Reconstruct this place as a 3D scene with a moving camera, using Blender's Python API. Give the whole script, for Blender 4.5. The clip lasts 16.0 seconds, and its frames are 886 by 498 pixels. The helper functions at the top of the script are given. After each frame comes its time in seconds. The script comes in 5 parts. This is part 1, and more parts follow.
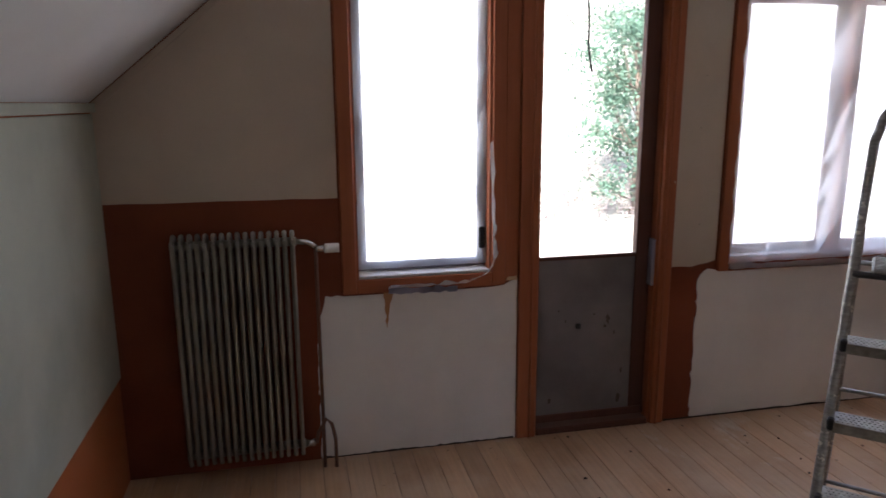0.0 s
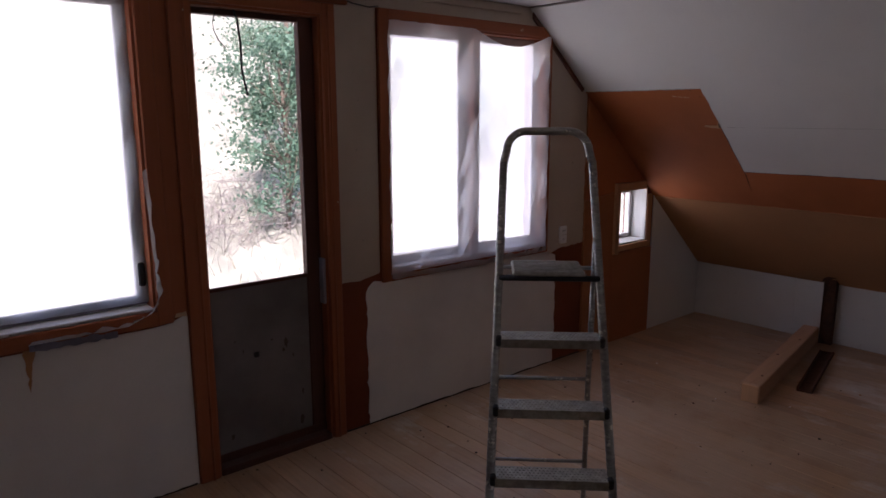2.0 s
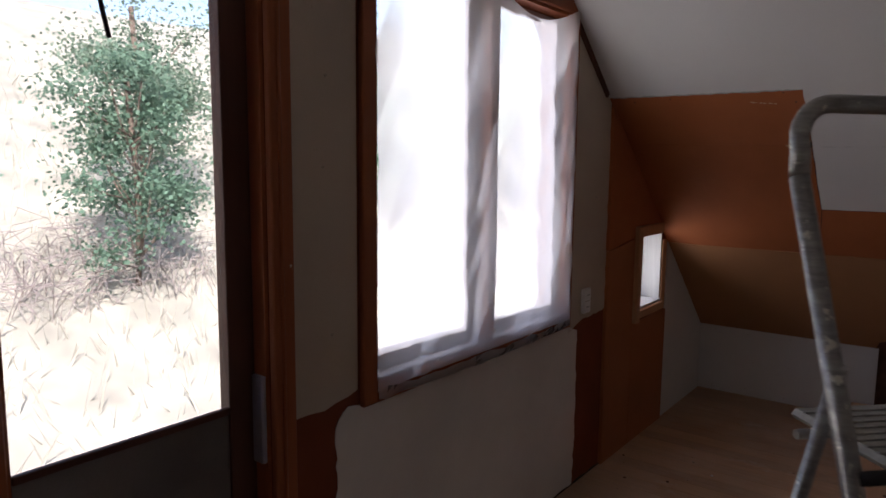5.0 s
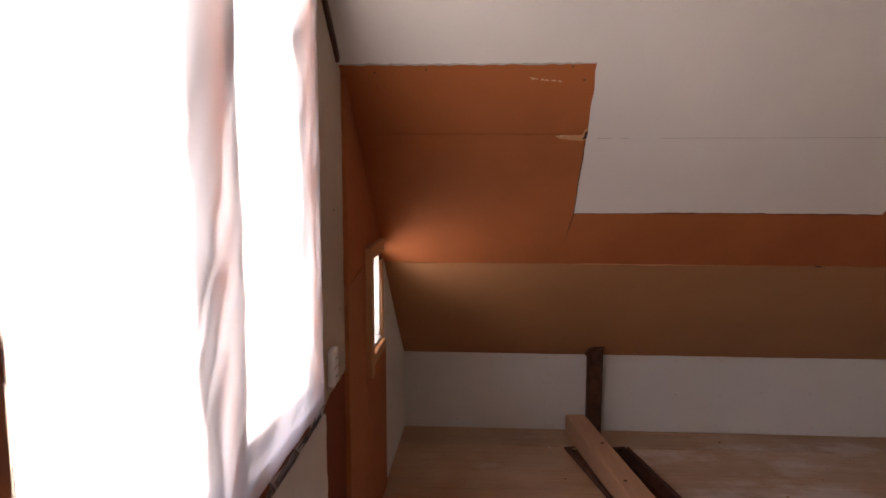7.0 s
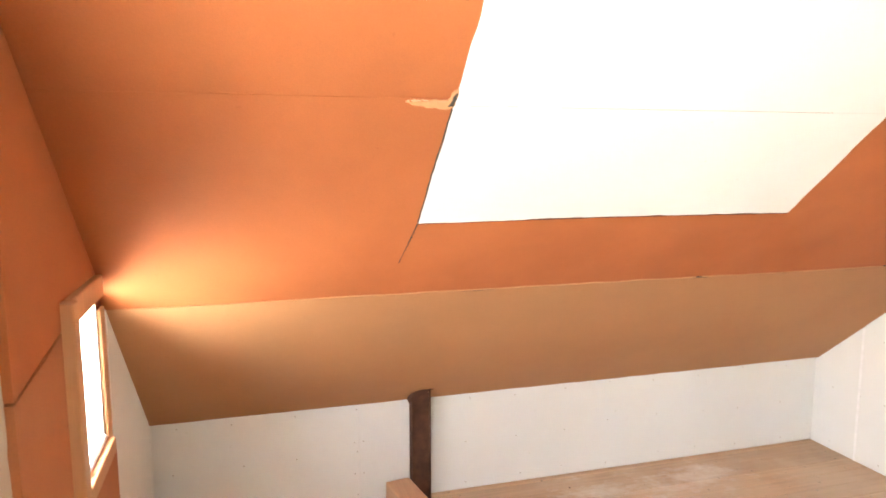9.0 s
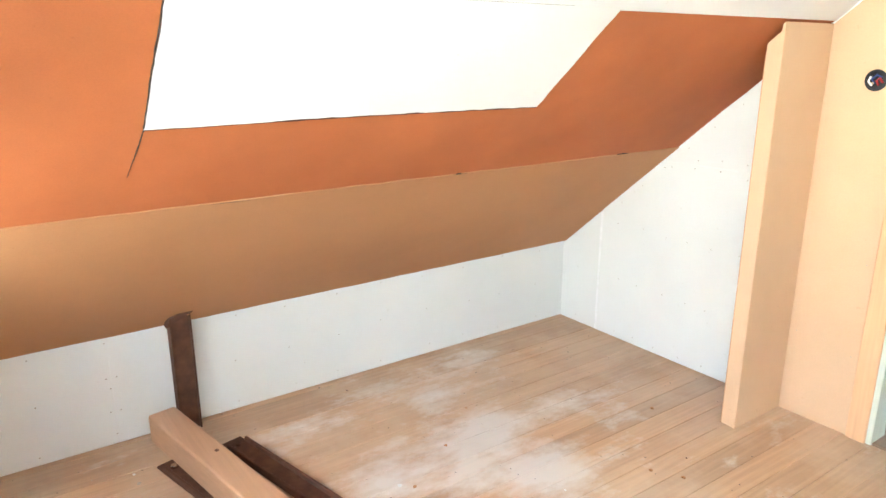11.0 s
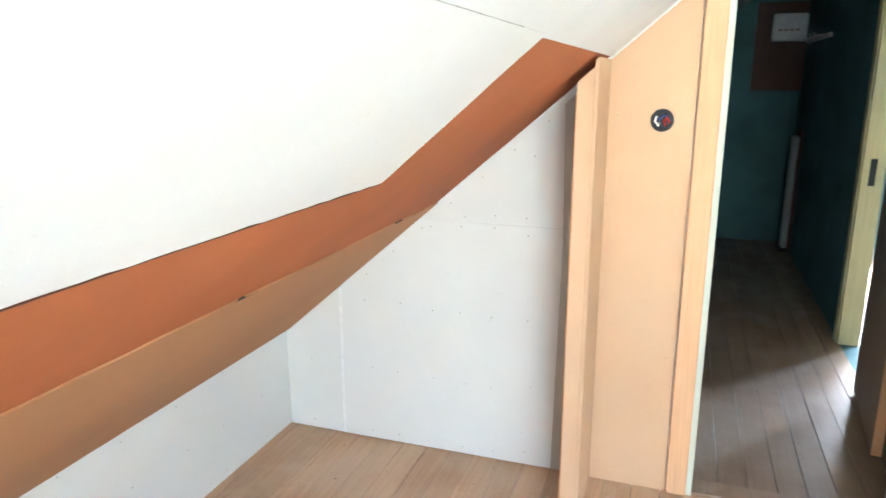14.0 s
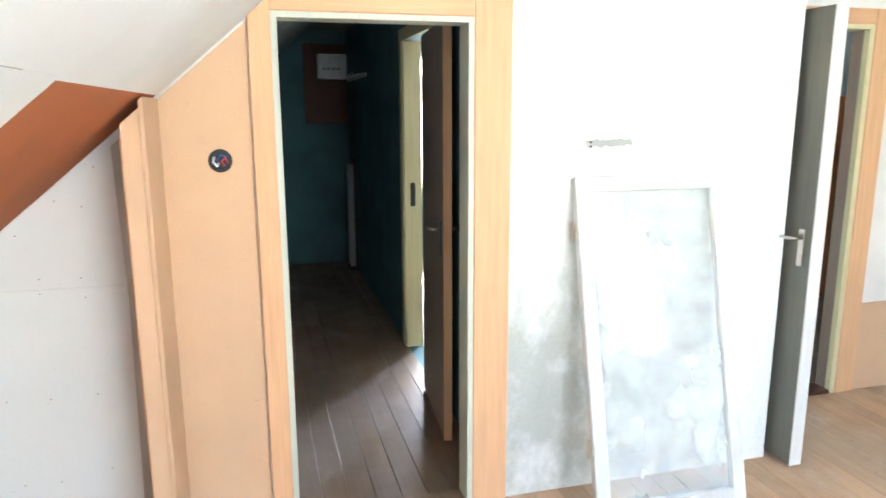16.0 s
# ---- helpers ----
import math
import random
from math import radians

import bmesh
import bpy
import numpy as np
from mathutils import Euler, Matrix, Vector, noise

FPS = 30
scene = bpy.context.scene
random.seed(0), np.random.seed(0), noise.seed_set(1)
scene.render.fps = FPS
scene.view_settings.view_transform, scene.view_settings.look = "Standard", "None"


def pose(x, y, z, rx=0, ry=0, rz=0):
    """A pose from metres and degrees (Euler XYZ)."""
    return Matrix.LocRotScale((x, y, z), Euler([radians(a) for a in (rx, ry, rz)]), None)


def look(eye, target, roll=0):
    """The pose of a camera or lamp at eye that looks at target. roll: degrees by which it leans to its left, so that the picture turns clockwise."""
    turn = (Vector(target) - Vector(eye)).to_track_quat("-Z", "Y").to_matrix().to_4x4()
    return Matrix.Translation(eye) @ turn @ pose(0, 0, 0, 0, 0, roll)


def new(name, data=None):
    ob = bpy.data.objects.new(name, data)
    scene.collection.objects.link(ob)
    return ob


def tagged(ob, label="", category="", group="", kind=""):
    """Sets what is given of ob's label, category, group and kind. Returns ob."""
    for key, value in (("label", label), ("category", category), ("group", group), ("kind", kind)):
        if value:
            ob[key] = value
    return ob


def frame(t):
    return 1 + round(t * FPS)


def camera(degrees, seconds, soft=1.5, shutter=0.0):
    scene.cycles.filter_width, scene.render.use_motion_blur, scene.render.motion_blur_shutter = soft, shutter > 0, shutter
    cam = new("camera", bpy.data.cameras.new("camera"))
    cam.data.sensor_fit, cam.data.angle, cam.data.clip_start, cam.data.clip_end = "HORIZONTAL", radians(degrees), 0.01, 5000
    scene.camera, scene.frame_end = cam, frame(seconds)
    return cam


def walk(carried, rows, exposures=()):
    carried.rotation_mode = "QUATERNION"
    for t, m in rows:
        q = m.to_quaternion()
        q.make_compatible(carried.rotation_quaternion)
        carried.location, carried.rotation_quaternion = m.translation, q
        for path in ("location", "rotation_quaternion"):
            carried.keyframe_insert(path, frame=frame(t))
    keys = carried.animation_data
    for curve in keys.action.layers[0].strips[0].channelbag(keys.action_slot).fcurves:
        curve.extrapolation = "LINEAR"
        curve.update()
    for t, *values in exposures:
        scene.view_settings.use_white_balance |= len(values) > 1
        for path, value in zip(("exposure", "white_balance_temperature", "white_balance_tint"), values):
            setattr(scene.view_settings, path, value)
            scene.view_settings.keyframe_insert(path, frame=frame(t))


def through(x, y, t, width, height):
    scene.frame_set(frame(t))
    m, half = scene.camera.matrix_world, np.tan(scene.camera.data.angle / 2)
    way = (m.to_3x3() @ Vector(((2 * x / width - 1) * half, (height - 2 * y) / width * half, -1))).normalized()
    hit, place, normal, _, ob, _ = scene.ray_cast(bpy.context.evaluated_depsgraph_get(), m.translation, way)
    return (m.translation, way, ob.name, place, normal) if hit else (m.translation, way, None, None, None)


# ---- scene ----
cam = camera(65.3, 16.0, 1.5, 0.2)

PATH = [
    (0, (-1.746, -3.223, 1.735), (-1.333, -1.311, 1.321), -0.4),
    (0.5, (-1.804, -3.192, 1.744), (-1.081, -1.373, 1.334), -0.5),
    (1, (-1.824, -3.181, 1.744), (-0.831, -1.493, 1.336), -0.3),
    (1.5, (-1.816, -3.172, 1.763), (-0.661, -1.59, 1.36), -0.2),
    (2, (-1.794, -3.161, 1.782), (-0.516, -1.671, 1.402), -0.1),
    (2.5, (-1.752, -3.143, 1.786), (-0.385, -1.723, 1.445), -0.1),
    (3, (-1.576, -2.98, 1.753), (-0.138, -1.624, 1.451), 0.0),
    (3.5, (-1.433, -2.774, 1.751), (0.03, -1.439, 1.469), 0.1),
    (3.7, (-1.385, -2.669, 1.724), (0.072, -1.328, 1.444), 0.1),
    (5.8, (-0.79, -0.903, 1.614), (0.999, -0.042, 1.375), 0.2),
    (6, (-0.695, -0.828, 1.616), (1.154, -0.105, 1.369), 0.1),
    (6.5, (-0.446, -0.656, 1.605), (1.5, -0.258, 1.371), 0.1),
    (7, (-0.155, -0.523, 1.588), (1.828, -0.391, 1.357), -0.0),
    (7.5, (0.17, -0.47, 1.617), (2.155, -0.552, 1.382), -0.1),
    (8, (0.555, -0.452, 1.604), (2.529, -0.677, 1.367), -0.2),
    (8.5, (0.797, -0.433, 1.633), (2.756, -0.758, 1.392), -0.2),
    (9, (0.972, -0.405, 1.587), (2.874, -0.964, 1.32), -0.1),
    (9.5, (1.025, -0.419, 1.552), (2.842, -1.134, 1.115), -0.0),
    (10, (1.028, -0.459, 1.562), (2.762, -1.315, 1.051), -0.1),
    (10.2, (1.014, -0.473, 1.563), (2.715, -1.383, 1.037), -0.2),
    (12.3, (1.536, -0.628, 1.605), (2.938, -1.958, 1.089), 0.1),
    (12.5, (1.663, -0.666, 1.598), (3.041, -2.023, 1.088), 0.0),
    (13, (2.013, -0.746, 1.606), (3.219, -2.266, 1.119), 0.1),
    (13.5, (2.159, -0.777, 1.609), (3.117, -2.465, 1.127), -0.1),
    (14, (2.255, -0.795, 1.618), (2.895, -2.628, 1.14), -0.1),
    (14.5, (2.307, -0.882, 1.634), (2.595, -2.802, 1.155), 0.1),
    (15, (2.278, -0.884, 1.640), (2.267, -2.832, 1.188), 0.0),
    (15.5, (2.26, -0.882, 1.647), (2.017, -2.821, 1.222), -0.0),
    (16, (2.22, -0.88, 1.646), (1.713, -2.773, 1.25), -0.2),
]
# seconds, stops, kelvin, tint: the clip's camera opens up as it turns from the windows
EXPOSURES = [
    (0.0, 2.62, 6300, 27), (0.5, 1.68, 6250, 30), (1.0, 1.55, 6300, 31), (2.0, 1.40, 6350, 36), (3.5, 1.50, 6500, 40), (5.8, 1.20, 6600, 26),
    (6.0, 1.22, 6650, 26), (6.5, 2.25, 7200, 32), (7.0, 2.70, 7800, 38), (7.5, 3.35, 8400, 42), (8.0, 4.20, 8600, 42), (8.5, 5.00, 8200, 31), (9.0, 5.40, 7350, 18), (10.0, 5.58, 6600, 9), (12.5, 5.22, 6050, 5), (14.5, 5.20, 5980, 6), (16.0, 5.03, 6080, 9),
]
walk(cam, [(t, look(e, g, r)) for t, e, g, r in PATH], EXPOSURES)


# ---- world, sun, large lights ----
def make_world():
    w = bpy.data.worlds.new("world")
    scene.world = w
    w.use_nodes = True
    nt = w.node_tree
    sky = nt.nodes.new("ShaderNodeTexSky")
    sky.sky_type = "NISHITA"
    sky.sun_disc = False
    sky.sun_elevation = radians(42)
    sky.sun_rotation = radians(215)
    sky.air_density = 1.0
    sky.dust_density = 2.0
    bg = nt.nodes["Background"]
    bg.inputs[1].default_value = 0.15
    nt.links.new(sky.outputs[0], bg.inputs[0])


make_world()
SUN = bpy.data.lights.new("sun", "SUN")
SUN.energy, SUN.angle, SUN.color = 5.0, radians(0.6), (1.0, 0.94, 0.85)
sun = new("sun", SUN)
sun.matrix_world = look((-9, -14, 15), (0, 0, 0))


def window_light(name, x, y, z, w, h, power, rz, colour=(0.93, 0.97, 1.0)):
    """Sky light that enters an opening; it shines to the room's side."""
    d = bpy.data.lights.new(name, "AREA")
    d.shape, d.size, d.size_y, d.energy, d.color = "RECTANGLE", w, h, power, colour
    ob = new(name, d)
    ob.matrix_world = pose(x, y, z, 90, 0, rz)
    return ob


# rz 180 shines to -y, rz 0 to +y
window_light("sky_light_west_window", -1.14, 0.066, 1.608, 0.55, 1.26, 0.55, 180)
window_light("sky_light_east_window", 0.826, 0.066, 1.596, 0.505, 1.25, 0.61, 180)
window_light("sky_light_east_window", 1.4875, 0.066, 1.596, 0.507, 1.25, 0.61, 180)
window_light("sky_light_small_window", 2.905, 0.215, 0.99, 0.36, 0.42, 0.72, 180)
window_light("sky_light_back_window", -1.42, -8.40, 1.52, 0.5, 1.3, 17, -38, (0.50, 0.70, 1.0))


# ---- materials ----
class Nodes:
    """A short way to write node trees."""

    def __init__(self, name):
        self.mat = bpy.data.materials.new(name)
        self.mat.use_nodes = True
        self.nt = self.mat.node_tree
        self.bsdf = self.nt.nodes["Principled BSDF"]
        self.out = self.nt.nodes["Material Output"]
        self.coord = self.nt.nodes.new("ShaderNodeNewGeometry").outputs["Position"]

    def node(self, kind, **kw):
        n = self.nt.nodes.new(kind)
        for k, v in kw.items():
            n.inputs[k].default_value = v
        return n

    def link(self, a, b):
        self.nt.links.new(a, b)

    def scaled(self, sx, sy, sz):
        m = self.nt.nodes.new("ShaderNodeVectorMath")
        m.operation = "MULTIPLY"
        m.inputs[1].default_value = (sx, sy, sz)
        self.link(self.coord, m.inputs[0])
        return m.outputs[0]

    def noise(self, scale, detail=4.0, vec=None, rough=0.55):
        n = self.node("ShaderNodeTexNoise", Scale=scale, Detail=detail, Roughness=rough)
        self.link(vec or self.coord, n.inputs["Vector"])
        return n.outputs["Fac"]

    def ramp(self, fac, stops):
        r = self.nt.nodes.new("ShaderNodeValToRGB")
        e = r.color_ramp.elements
        while len(e) < len(stops):
            e.new(0.5)
        for el, (p, c) in zip(e, stops):
            el.position = p
            el.color = (*c, 1) if len(c) == 3 else c
        self.link(fac, r.inputs[0])
        return r.outputs[0]

    def mix(self, fac, a, b, mode="MIX"):
        m = self.nt.nodes.new("ShaderNodeMix")
        m.data_type, m.blend_type = "RGBA", mode
        for sock, v in ((m.inputs[0], fac), (m.inputs[6], a), (m.inputs[7], b)):
            if isinstance(v, (int, float)):
                sock.default_value = v
            elif isinstance(v, tuple):
                sock.default_value = (*v, 1)
            else:
                self.link(v, sock)
        return m.outputs[2]

    def bump(self, height, strength=0.3, distance=0.002):
        b = self.node("ShaderNodeBump", Strength=strength, Distance=distance)
        self.link(height, b.inputs["Height"])
        self.link(b.outputs[0], self.bsdf.inputs["Normal"])

    def finish(self, colour, rough=0.7, metal=0.0, spec=0.5):
        if isinstance(colour, tuple):
            self.bsdf.inputs["Base Color"].default_value = (*colour, 1)
        else:
            self.link(colour, self.bsdf.inputs["Base Color"])
        if isinstance(rough, (int, float)):
            self.bsdf.inputs["Roughness"].default_value = rough
        else:
            self.link(rough, self.bsdf.inputs["Roughness"])
        self.bsdf.inputs["Metallic"].default_value = metal
        self.bsdf.inputs["Specular IOR Level"].default_value = spec
        return self.mat


def dark(c, k):
    return tuple(v * k for v in c)


def board_mat(name, col, stain=0.8, grain=0.94, rough=0.75, spec=0.25, random_tone=0.0):
    """Fibreboard, plaster or matt paint: fine fibre, cloudy stains, slight relief."""
    n = Nodes(name)
    big = n.ramp(n.noise(1.7, 5), [(0.35, dark(col, stain)), (0.62, col)])
    fine = n.ramp(n.noise(260, 2), [(0.3, (grain,) * 3), (0.7, (1, 1, 1))])
    c = n.mix(1.0, big, fine, "MULTIPLY")
    specks = n.ramp(n.noise(38, 2), [(0.73, (1, 1, 1)), (0.78, (0.86, 0.84, 0.8))])
    c = n.mix(0.6, c, specks, "MULTIPLY")
    if random_tone:
        inf = n.nt.nodes.new("ShaderNodeObjectInfo")
        tone = n.ramp(inf.outputs["Random"], [(0.0, (1 - random_tone,) * 3), (1.0, (1, 1, 1))])
        c = n.mix(1.0, c, tone, "MULTIPLY")
    n.bump(n.noise(120, 3), 0.15, 0.001)
    return n.finish(c, rough, 0.0, spec)


def wood_mat(name, col, axis="z", worn=(0.5, 0.33, 0.2), wear=0.72, rough=0.55, spec=0.3):
    """Painted or bare wood with a long grain and chips that show the wood below."""
    n = Nodes(name)
    s = {"x": (3, 60, 60), "y": (60, 3, 60), "z": (60, 60, 3)}[axis]
    grain = n.noise(1.0, 5, n.scaled(*s))
    base = n.ramp(grain, [(0.3, dark(col, 0.86)), (0.7, col)])
    chips = n.ramp(n.noise(14, 6, None, 0.7), [(wear, (0, 0, 0)), (wear + 0.03, (1, 1, 1))])
    c = n.mix(chips, base, worn)
    n.bump(grain, 0.25, 0.0015)
    return n.finish(c, rough, 0.0, spec)


def floor_mat(name, col, dusty, dirt=1.0):
    """Worn pine planks: grain along y, knots, paint specks, grey dust and a tone for each plank."""
    n = Nodes(name)
    grain = n.noise(1.0, 5, n.scaled(55, 2.2, 55))
    base = n.ramp(grain, [(0.28, dark(col, 0.76)), (0.68, col)])
    inf = n.nt.nodes.new("ShaderNodeObjectInfo")
    tone = n.ramp(inf.outputs["Random"], [(0, (0.8, 0.78, 0.76)), (1, (1.05, 1.0, 0.96))])
    c = n.mix(1.0, base, tone, "MULTIPLY")
    wornp = n.ramp(n.noise(1.6, 6, None, 0.65), [(0.42, (0, 0, 0)), (0.6, (1, 1, 1))])
    c = n.mix(wornp, c, n.mix(0.45, c, dusty))
    dust = n.ramp(n.noise(2.6, 6, n.scaled(1, 0.7, 1), 0.7), [(0.6, (0, 0, 0)), (0.74, (0.55 * dirt,) * 3)])
    c = n.mix(dust, c, (0.66, 0.62, 0.57))
    dd = n.nt.nodes.new("ShaderNodeVectorMath")
    dd.operation = "DISTANCE"
    dd.inputs[1].default_value = (3.15, -2.15, 0.0)
    n.link(n.coord, dd.inputs[0])
    near = n.ramp(dd.outputs["Value"], [(0.2, (0.2,) * 3), (1.25, (0, 0, 0))])
    spill = n.mix(1.0, n.noise(3.1, 7, n.scaled(1.0, 0.55, 1), 0.66), near, "ADD")
    c = n.mix(n.ramp(spill, [(0.60, (0, 0, 0)), (0.76, (0.7 * dirt,) * 3)]), c, (0.74, 0.70, 0.66))
    knots = n.ramp(n.noise(9, 1, n.scaled(1.6, 0.8, 1)), [(0.84, (0, 0, 0)), (0.87, (1, 1, 1))])
    c = n.mix(knots, c, dark(col, 0.3))
    spots = n.ramp(n.noise(48, 1), [(0.77, (0, 0, 0)), (0.79, (1, 1, 1))])
    c = n.mix(spots, c, (0.06, 0.045, 0.035))
    n.bump(grain, 0.3, 0.001)
    r = n.ramp(n.noise(4, 4), [(0.3, (0.31,) * 3), (0.7, (0.5,) * 3)])
    return n.finish(c, r, 0.0, 0.6)


def plain_mat(name, col, rough=0.5, metal=0.0, spec=0.5, vary=0.85, scale=25):
    n = Nodes(name)
    c = n.ramp(n.noise(scale, 5), [(0.3, dark(col, vary)), (0.7, col)])
    n.bump(n.noise(scale * 6, 2), 0.12, 0.0008)
    return n.finish(c, rough, metal, spec)


def glass_mat(name, tint=(0.93, 0.97, 0.96), dirt=0.05):
    n = Nodes(name)
    tr = n.node("ShaderNodeBsdfTransparent", Color=(*tint, 1))
    gl = n.node("ShaderNodeBsdfGlossy", Roughness=0.03)
    df = n.node("ShaderNodeBsdfDiffuse", Color=(0.75, 0.76, 0.74, 1))
    face = n.nt.nodes.new("ShaderNodeLayerWeight")
    steep = n.node("ShaderNodeMath")
    steep.operation = "POWER"
    n.link(face.outputs["Facing"], steep.inputs[0])
    steep.inputs[1].default_value = 5.0
    fr = n.node("ShaderNodeMath")
    fr.operation = "MULTIPLY_ADD"
    n.link(steep.outputs[0], fr.inputs[0])
    fr.inputs[1].default_value, fr.inputs[2].default_value = 0.9, 0.04
    a = n.nt.nodes.new("ShaderNodeMixShader")
    b = n.nt.nodes.new("ShaderNodeMixShader")
    n.link(fr.outputs[0], a.inputs[0])
    n.link(tr.outputs[0], a.inputs[1])
    n.link(gl.outputs[0], a.inputs[2])
    # dirt: whitish film; at high values it also paints in a pale reflection
    d = n.ramp(n.noise(3.5, 6), [(0.35, (dirt * 0.3,) * 3), (0.75, (dirt,) * 3)])
    n.link(d, b.inputs[0])
    n.link(a.outputs[0], b.inputs[1])
    n.link(df.outputs[0], b.inputs[2])
    n.link(b.outputs[0], n.out.inputs[0])
    return n.mat


def film_mat():
    """Thin builder's plastic: blurs what lies behind, with milky slanting folds and a soft gloss."""
    n = Nodes("plastic_film")
    tl = n.node("ShaderNodeBsdfTranslucent", Color=(0.9, 0.92, 0.93, 1))
    rf = n.node("ShaderNodeBsdfRefraction", Color=(0.94, 0.97, 0.96, 1), Roughness=0.28, IOR=1.14)
    gl = n.node("ShaderNodeBsdfGlossy", Roughness=0.22)
    df = n.node("ShaderNodeBsdfDiffuse", Color=(0.8, 0.8, 0.84, 1))
    turn = n.node("ShaderNodeMapping", Rotation=(0.0, radians(-24), 0.0))
    n.link(n.coord, turn.inputs["Vector"])
    stretch = n.node("ShaderNodeMapping", Scale=(2.6, 1.0, 0.45))
    n.link(turn.outputs[0], stretch.inputs["Vector"])
    folds = n.noise(0.9, 3, stretch.outputs[0])
    f = n.ramp(folds, [(0.36, (0.30,) * 3), (0.46, (0.55,) * 3), (0.49, (0.12,) * 3), (0.60, (0.50,) * 3), (0.64, (0.22,) * 3)])
    a = n.nt.nodes.new("ShaderNodeMixShader")
    b = n.node("ShaderNodeMixShader", Fac=0.05)
    c = n.node("ShaderNodeMixShader", Fac=0.04)
    n.link(f, a.inputs[0])
    n.link(rf.outputs[0], a.inputs[1])
    n.link(tl.outputs[0], a.inputs[2])
    n.link(a.outputs[0], b.inputs[1])
    n.link(df.outputs[0], b.inputs[2])
    n.link(b.outputs[0], c.inputs[1])
    n.link(gl.outputs[0], c.inputs[2])
    n.link(c.outputs[0], n.out.inputs[0])
    return n.mat


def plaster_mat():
    """White-washed plaster with one cloudy grey field beside the doorway."""
    n = Nodes("clouded_white_plaster")
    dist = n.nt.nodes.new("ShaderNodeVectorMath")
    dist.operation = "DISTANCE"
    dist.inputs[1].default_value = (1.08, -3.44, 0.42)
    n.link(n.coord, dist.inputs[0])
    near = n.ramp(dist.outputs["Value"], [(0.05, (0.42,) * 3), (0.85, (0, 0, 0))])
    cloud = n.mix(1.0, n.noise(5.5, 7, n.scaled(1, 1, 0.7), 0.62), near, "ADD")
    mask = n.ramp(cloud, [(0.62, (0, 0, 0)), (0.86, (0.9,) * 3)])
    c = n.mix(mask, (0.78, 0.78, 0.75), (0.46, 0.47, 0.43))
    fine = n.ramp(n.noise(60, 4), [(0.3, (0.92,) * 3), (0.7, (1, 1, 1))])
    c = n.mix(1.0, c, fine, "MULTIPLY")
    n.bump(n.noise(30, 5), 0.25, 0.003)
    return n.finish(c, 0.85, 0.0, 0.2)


def ladder_mat():
    n = Nodes("worn_aluminium")
    c = n.ramp(n.noise(1.0, 4, n.scaled(20, 20, 90)), [(0.3, (0.24, 0.23, 0.22)), (0.7, (0.42, 0.41, 0.38))])
    spots = n.ramp(n.noise(45, 3), [(0.62, (0, 0, 0)), (0.67, (1, 1, 1))])
    c = n.mix(spots, c, (0.72, 0.69, 0.6))
    n.bump(n.noise(200, 2), 0.1, 0.0005)
    return n.finish(c, 0.36, 0.85)


def leaf_mat(name, col, through=0.35):
    """Leaves and grass: matt, and lit through from behind."""
    n = Nodes(name)
    c = n.ramp(n.noise(1.1, 3), [(0.3, dark(col, 0.6)), (0.7, col)])
    n.finish(c, 0.6, 0.0, 0.3)
    tl = n.nt.nodes.new("ShaderNodeBsdfTranslucent")
    n.link(c, tl.inputs["Color"])
    m = n.node("ShaderNodeMixShader", Fac=through)
    n.link(n.bsdf.outputs[0], m.inputs[1])
    n.link(tl.outputs[0], m.inputs[2])
    n.link(m.outputs[0], n.out.inputs[0])
    return n.mat


ORANGE = board_mat("orange_fibreboard", (0.47, 0.145, 0.050), 0.84, 0.92)
RUSSET = board_mat("russet_fibreboard", (0.46, 0.17, 0.07), 0.85, 0.92)
TAN = board_mat("tan_fibreboard", (0.475, 0.235, 0.108), 0.9, 0.93)
BEIGE = board_mat("beige_fibreboard", (0.64, 0.42, 0.26), 0.92, 0.95)
BEIGE_PAINT = board_mat("beige_paint", (0.56, 0.46, 0.36), 0.85, 0.95)
WHITE_PATCH = board_mat("white_wall_paint", (0.80, 0.76, 0.72), 0.85, 0.95)
CEIL_WHITE = board_mat("white_ceiling_paint", (0.75, 0.74, 0.72), 0.94, 0.97)
GREEN_WHITE = board_mat("greenish_white_board", (0.52, 0.54, 0.44), 0.75, 0.94)
GYPSUM = board_mat("gypsum_board", (0.74, 0.735, 0.70), 0.95, 0.97, random_tone=0.03)
REDWALL = board_mat("red_brown_wallboard", (0.24, 0.062, 0.026), 0.75, 0.9)
TEAL = board_mat("teal_wall_paint", (0.085, 0.18, 0.195), 0.7, 0.95)
DARKCEIL = board_mat("dark_room_ceiling", (0.32, 0.34, 0.33), 0.8, 0.95)
SPOT = plain_mat("screw_filler", (0.42, 0.36, 0.28), 0.6)
SEAM = plain_mat("dark_joint", (0.05, 0.04, 0.03), 0.9)
CASING = wood_mat("red_brown_casing", (0.36, 0.105, 0.040), "z", (0.62, 0.5, 0.36), 0.70)
CASING_H = wood_mat("red_brown_casing_rail", (0.36, 0.105, 0.040), "x", (0.62, 0.5, 0.36), 0.70)
PEACH = wood_mat("pale_orange_casing", (0.72, 0.42, 0.23), "z", (0.7, 0.62, 0.5), 0.75)
PEACH_H = wood_mat("pale_orange_casing_rail", (0.72, 0.42, 0.23), "x", (0.7, 0.62, 0.5), 0.75)
JAMB = wood_mat("greenish_white_jamb", (0.60, 0.62, 0.52), "z", (0.5, 0.45, 0.35), 0.74)
CREAM = wood_mat("cream_door_paint", (0.66, 0.58, 0.34), "z", (0.4, 0.3, 0.2), 0.74)
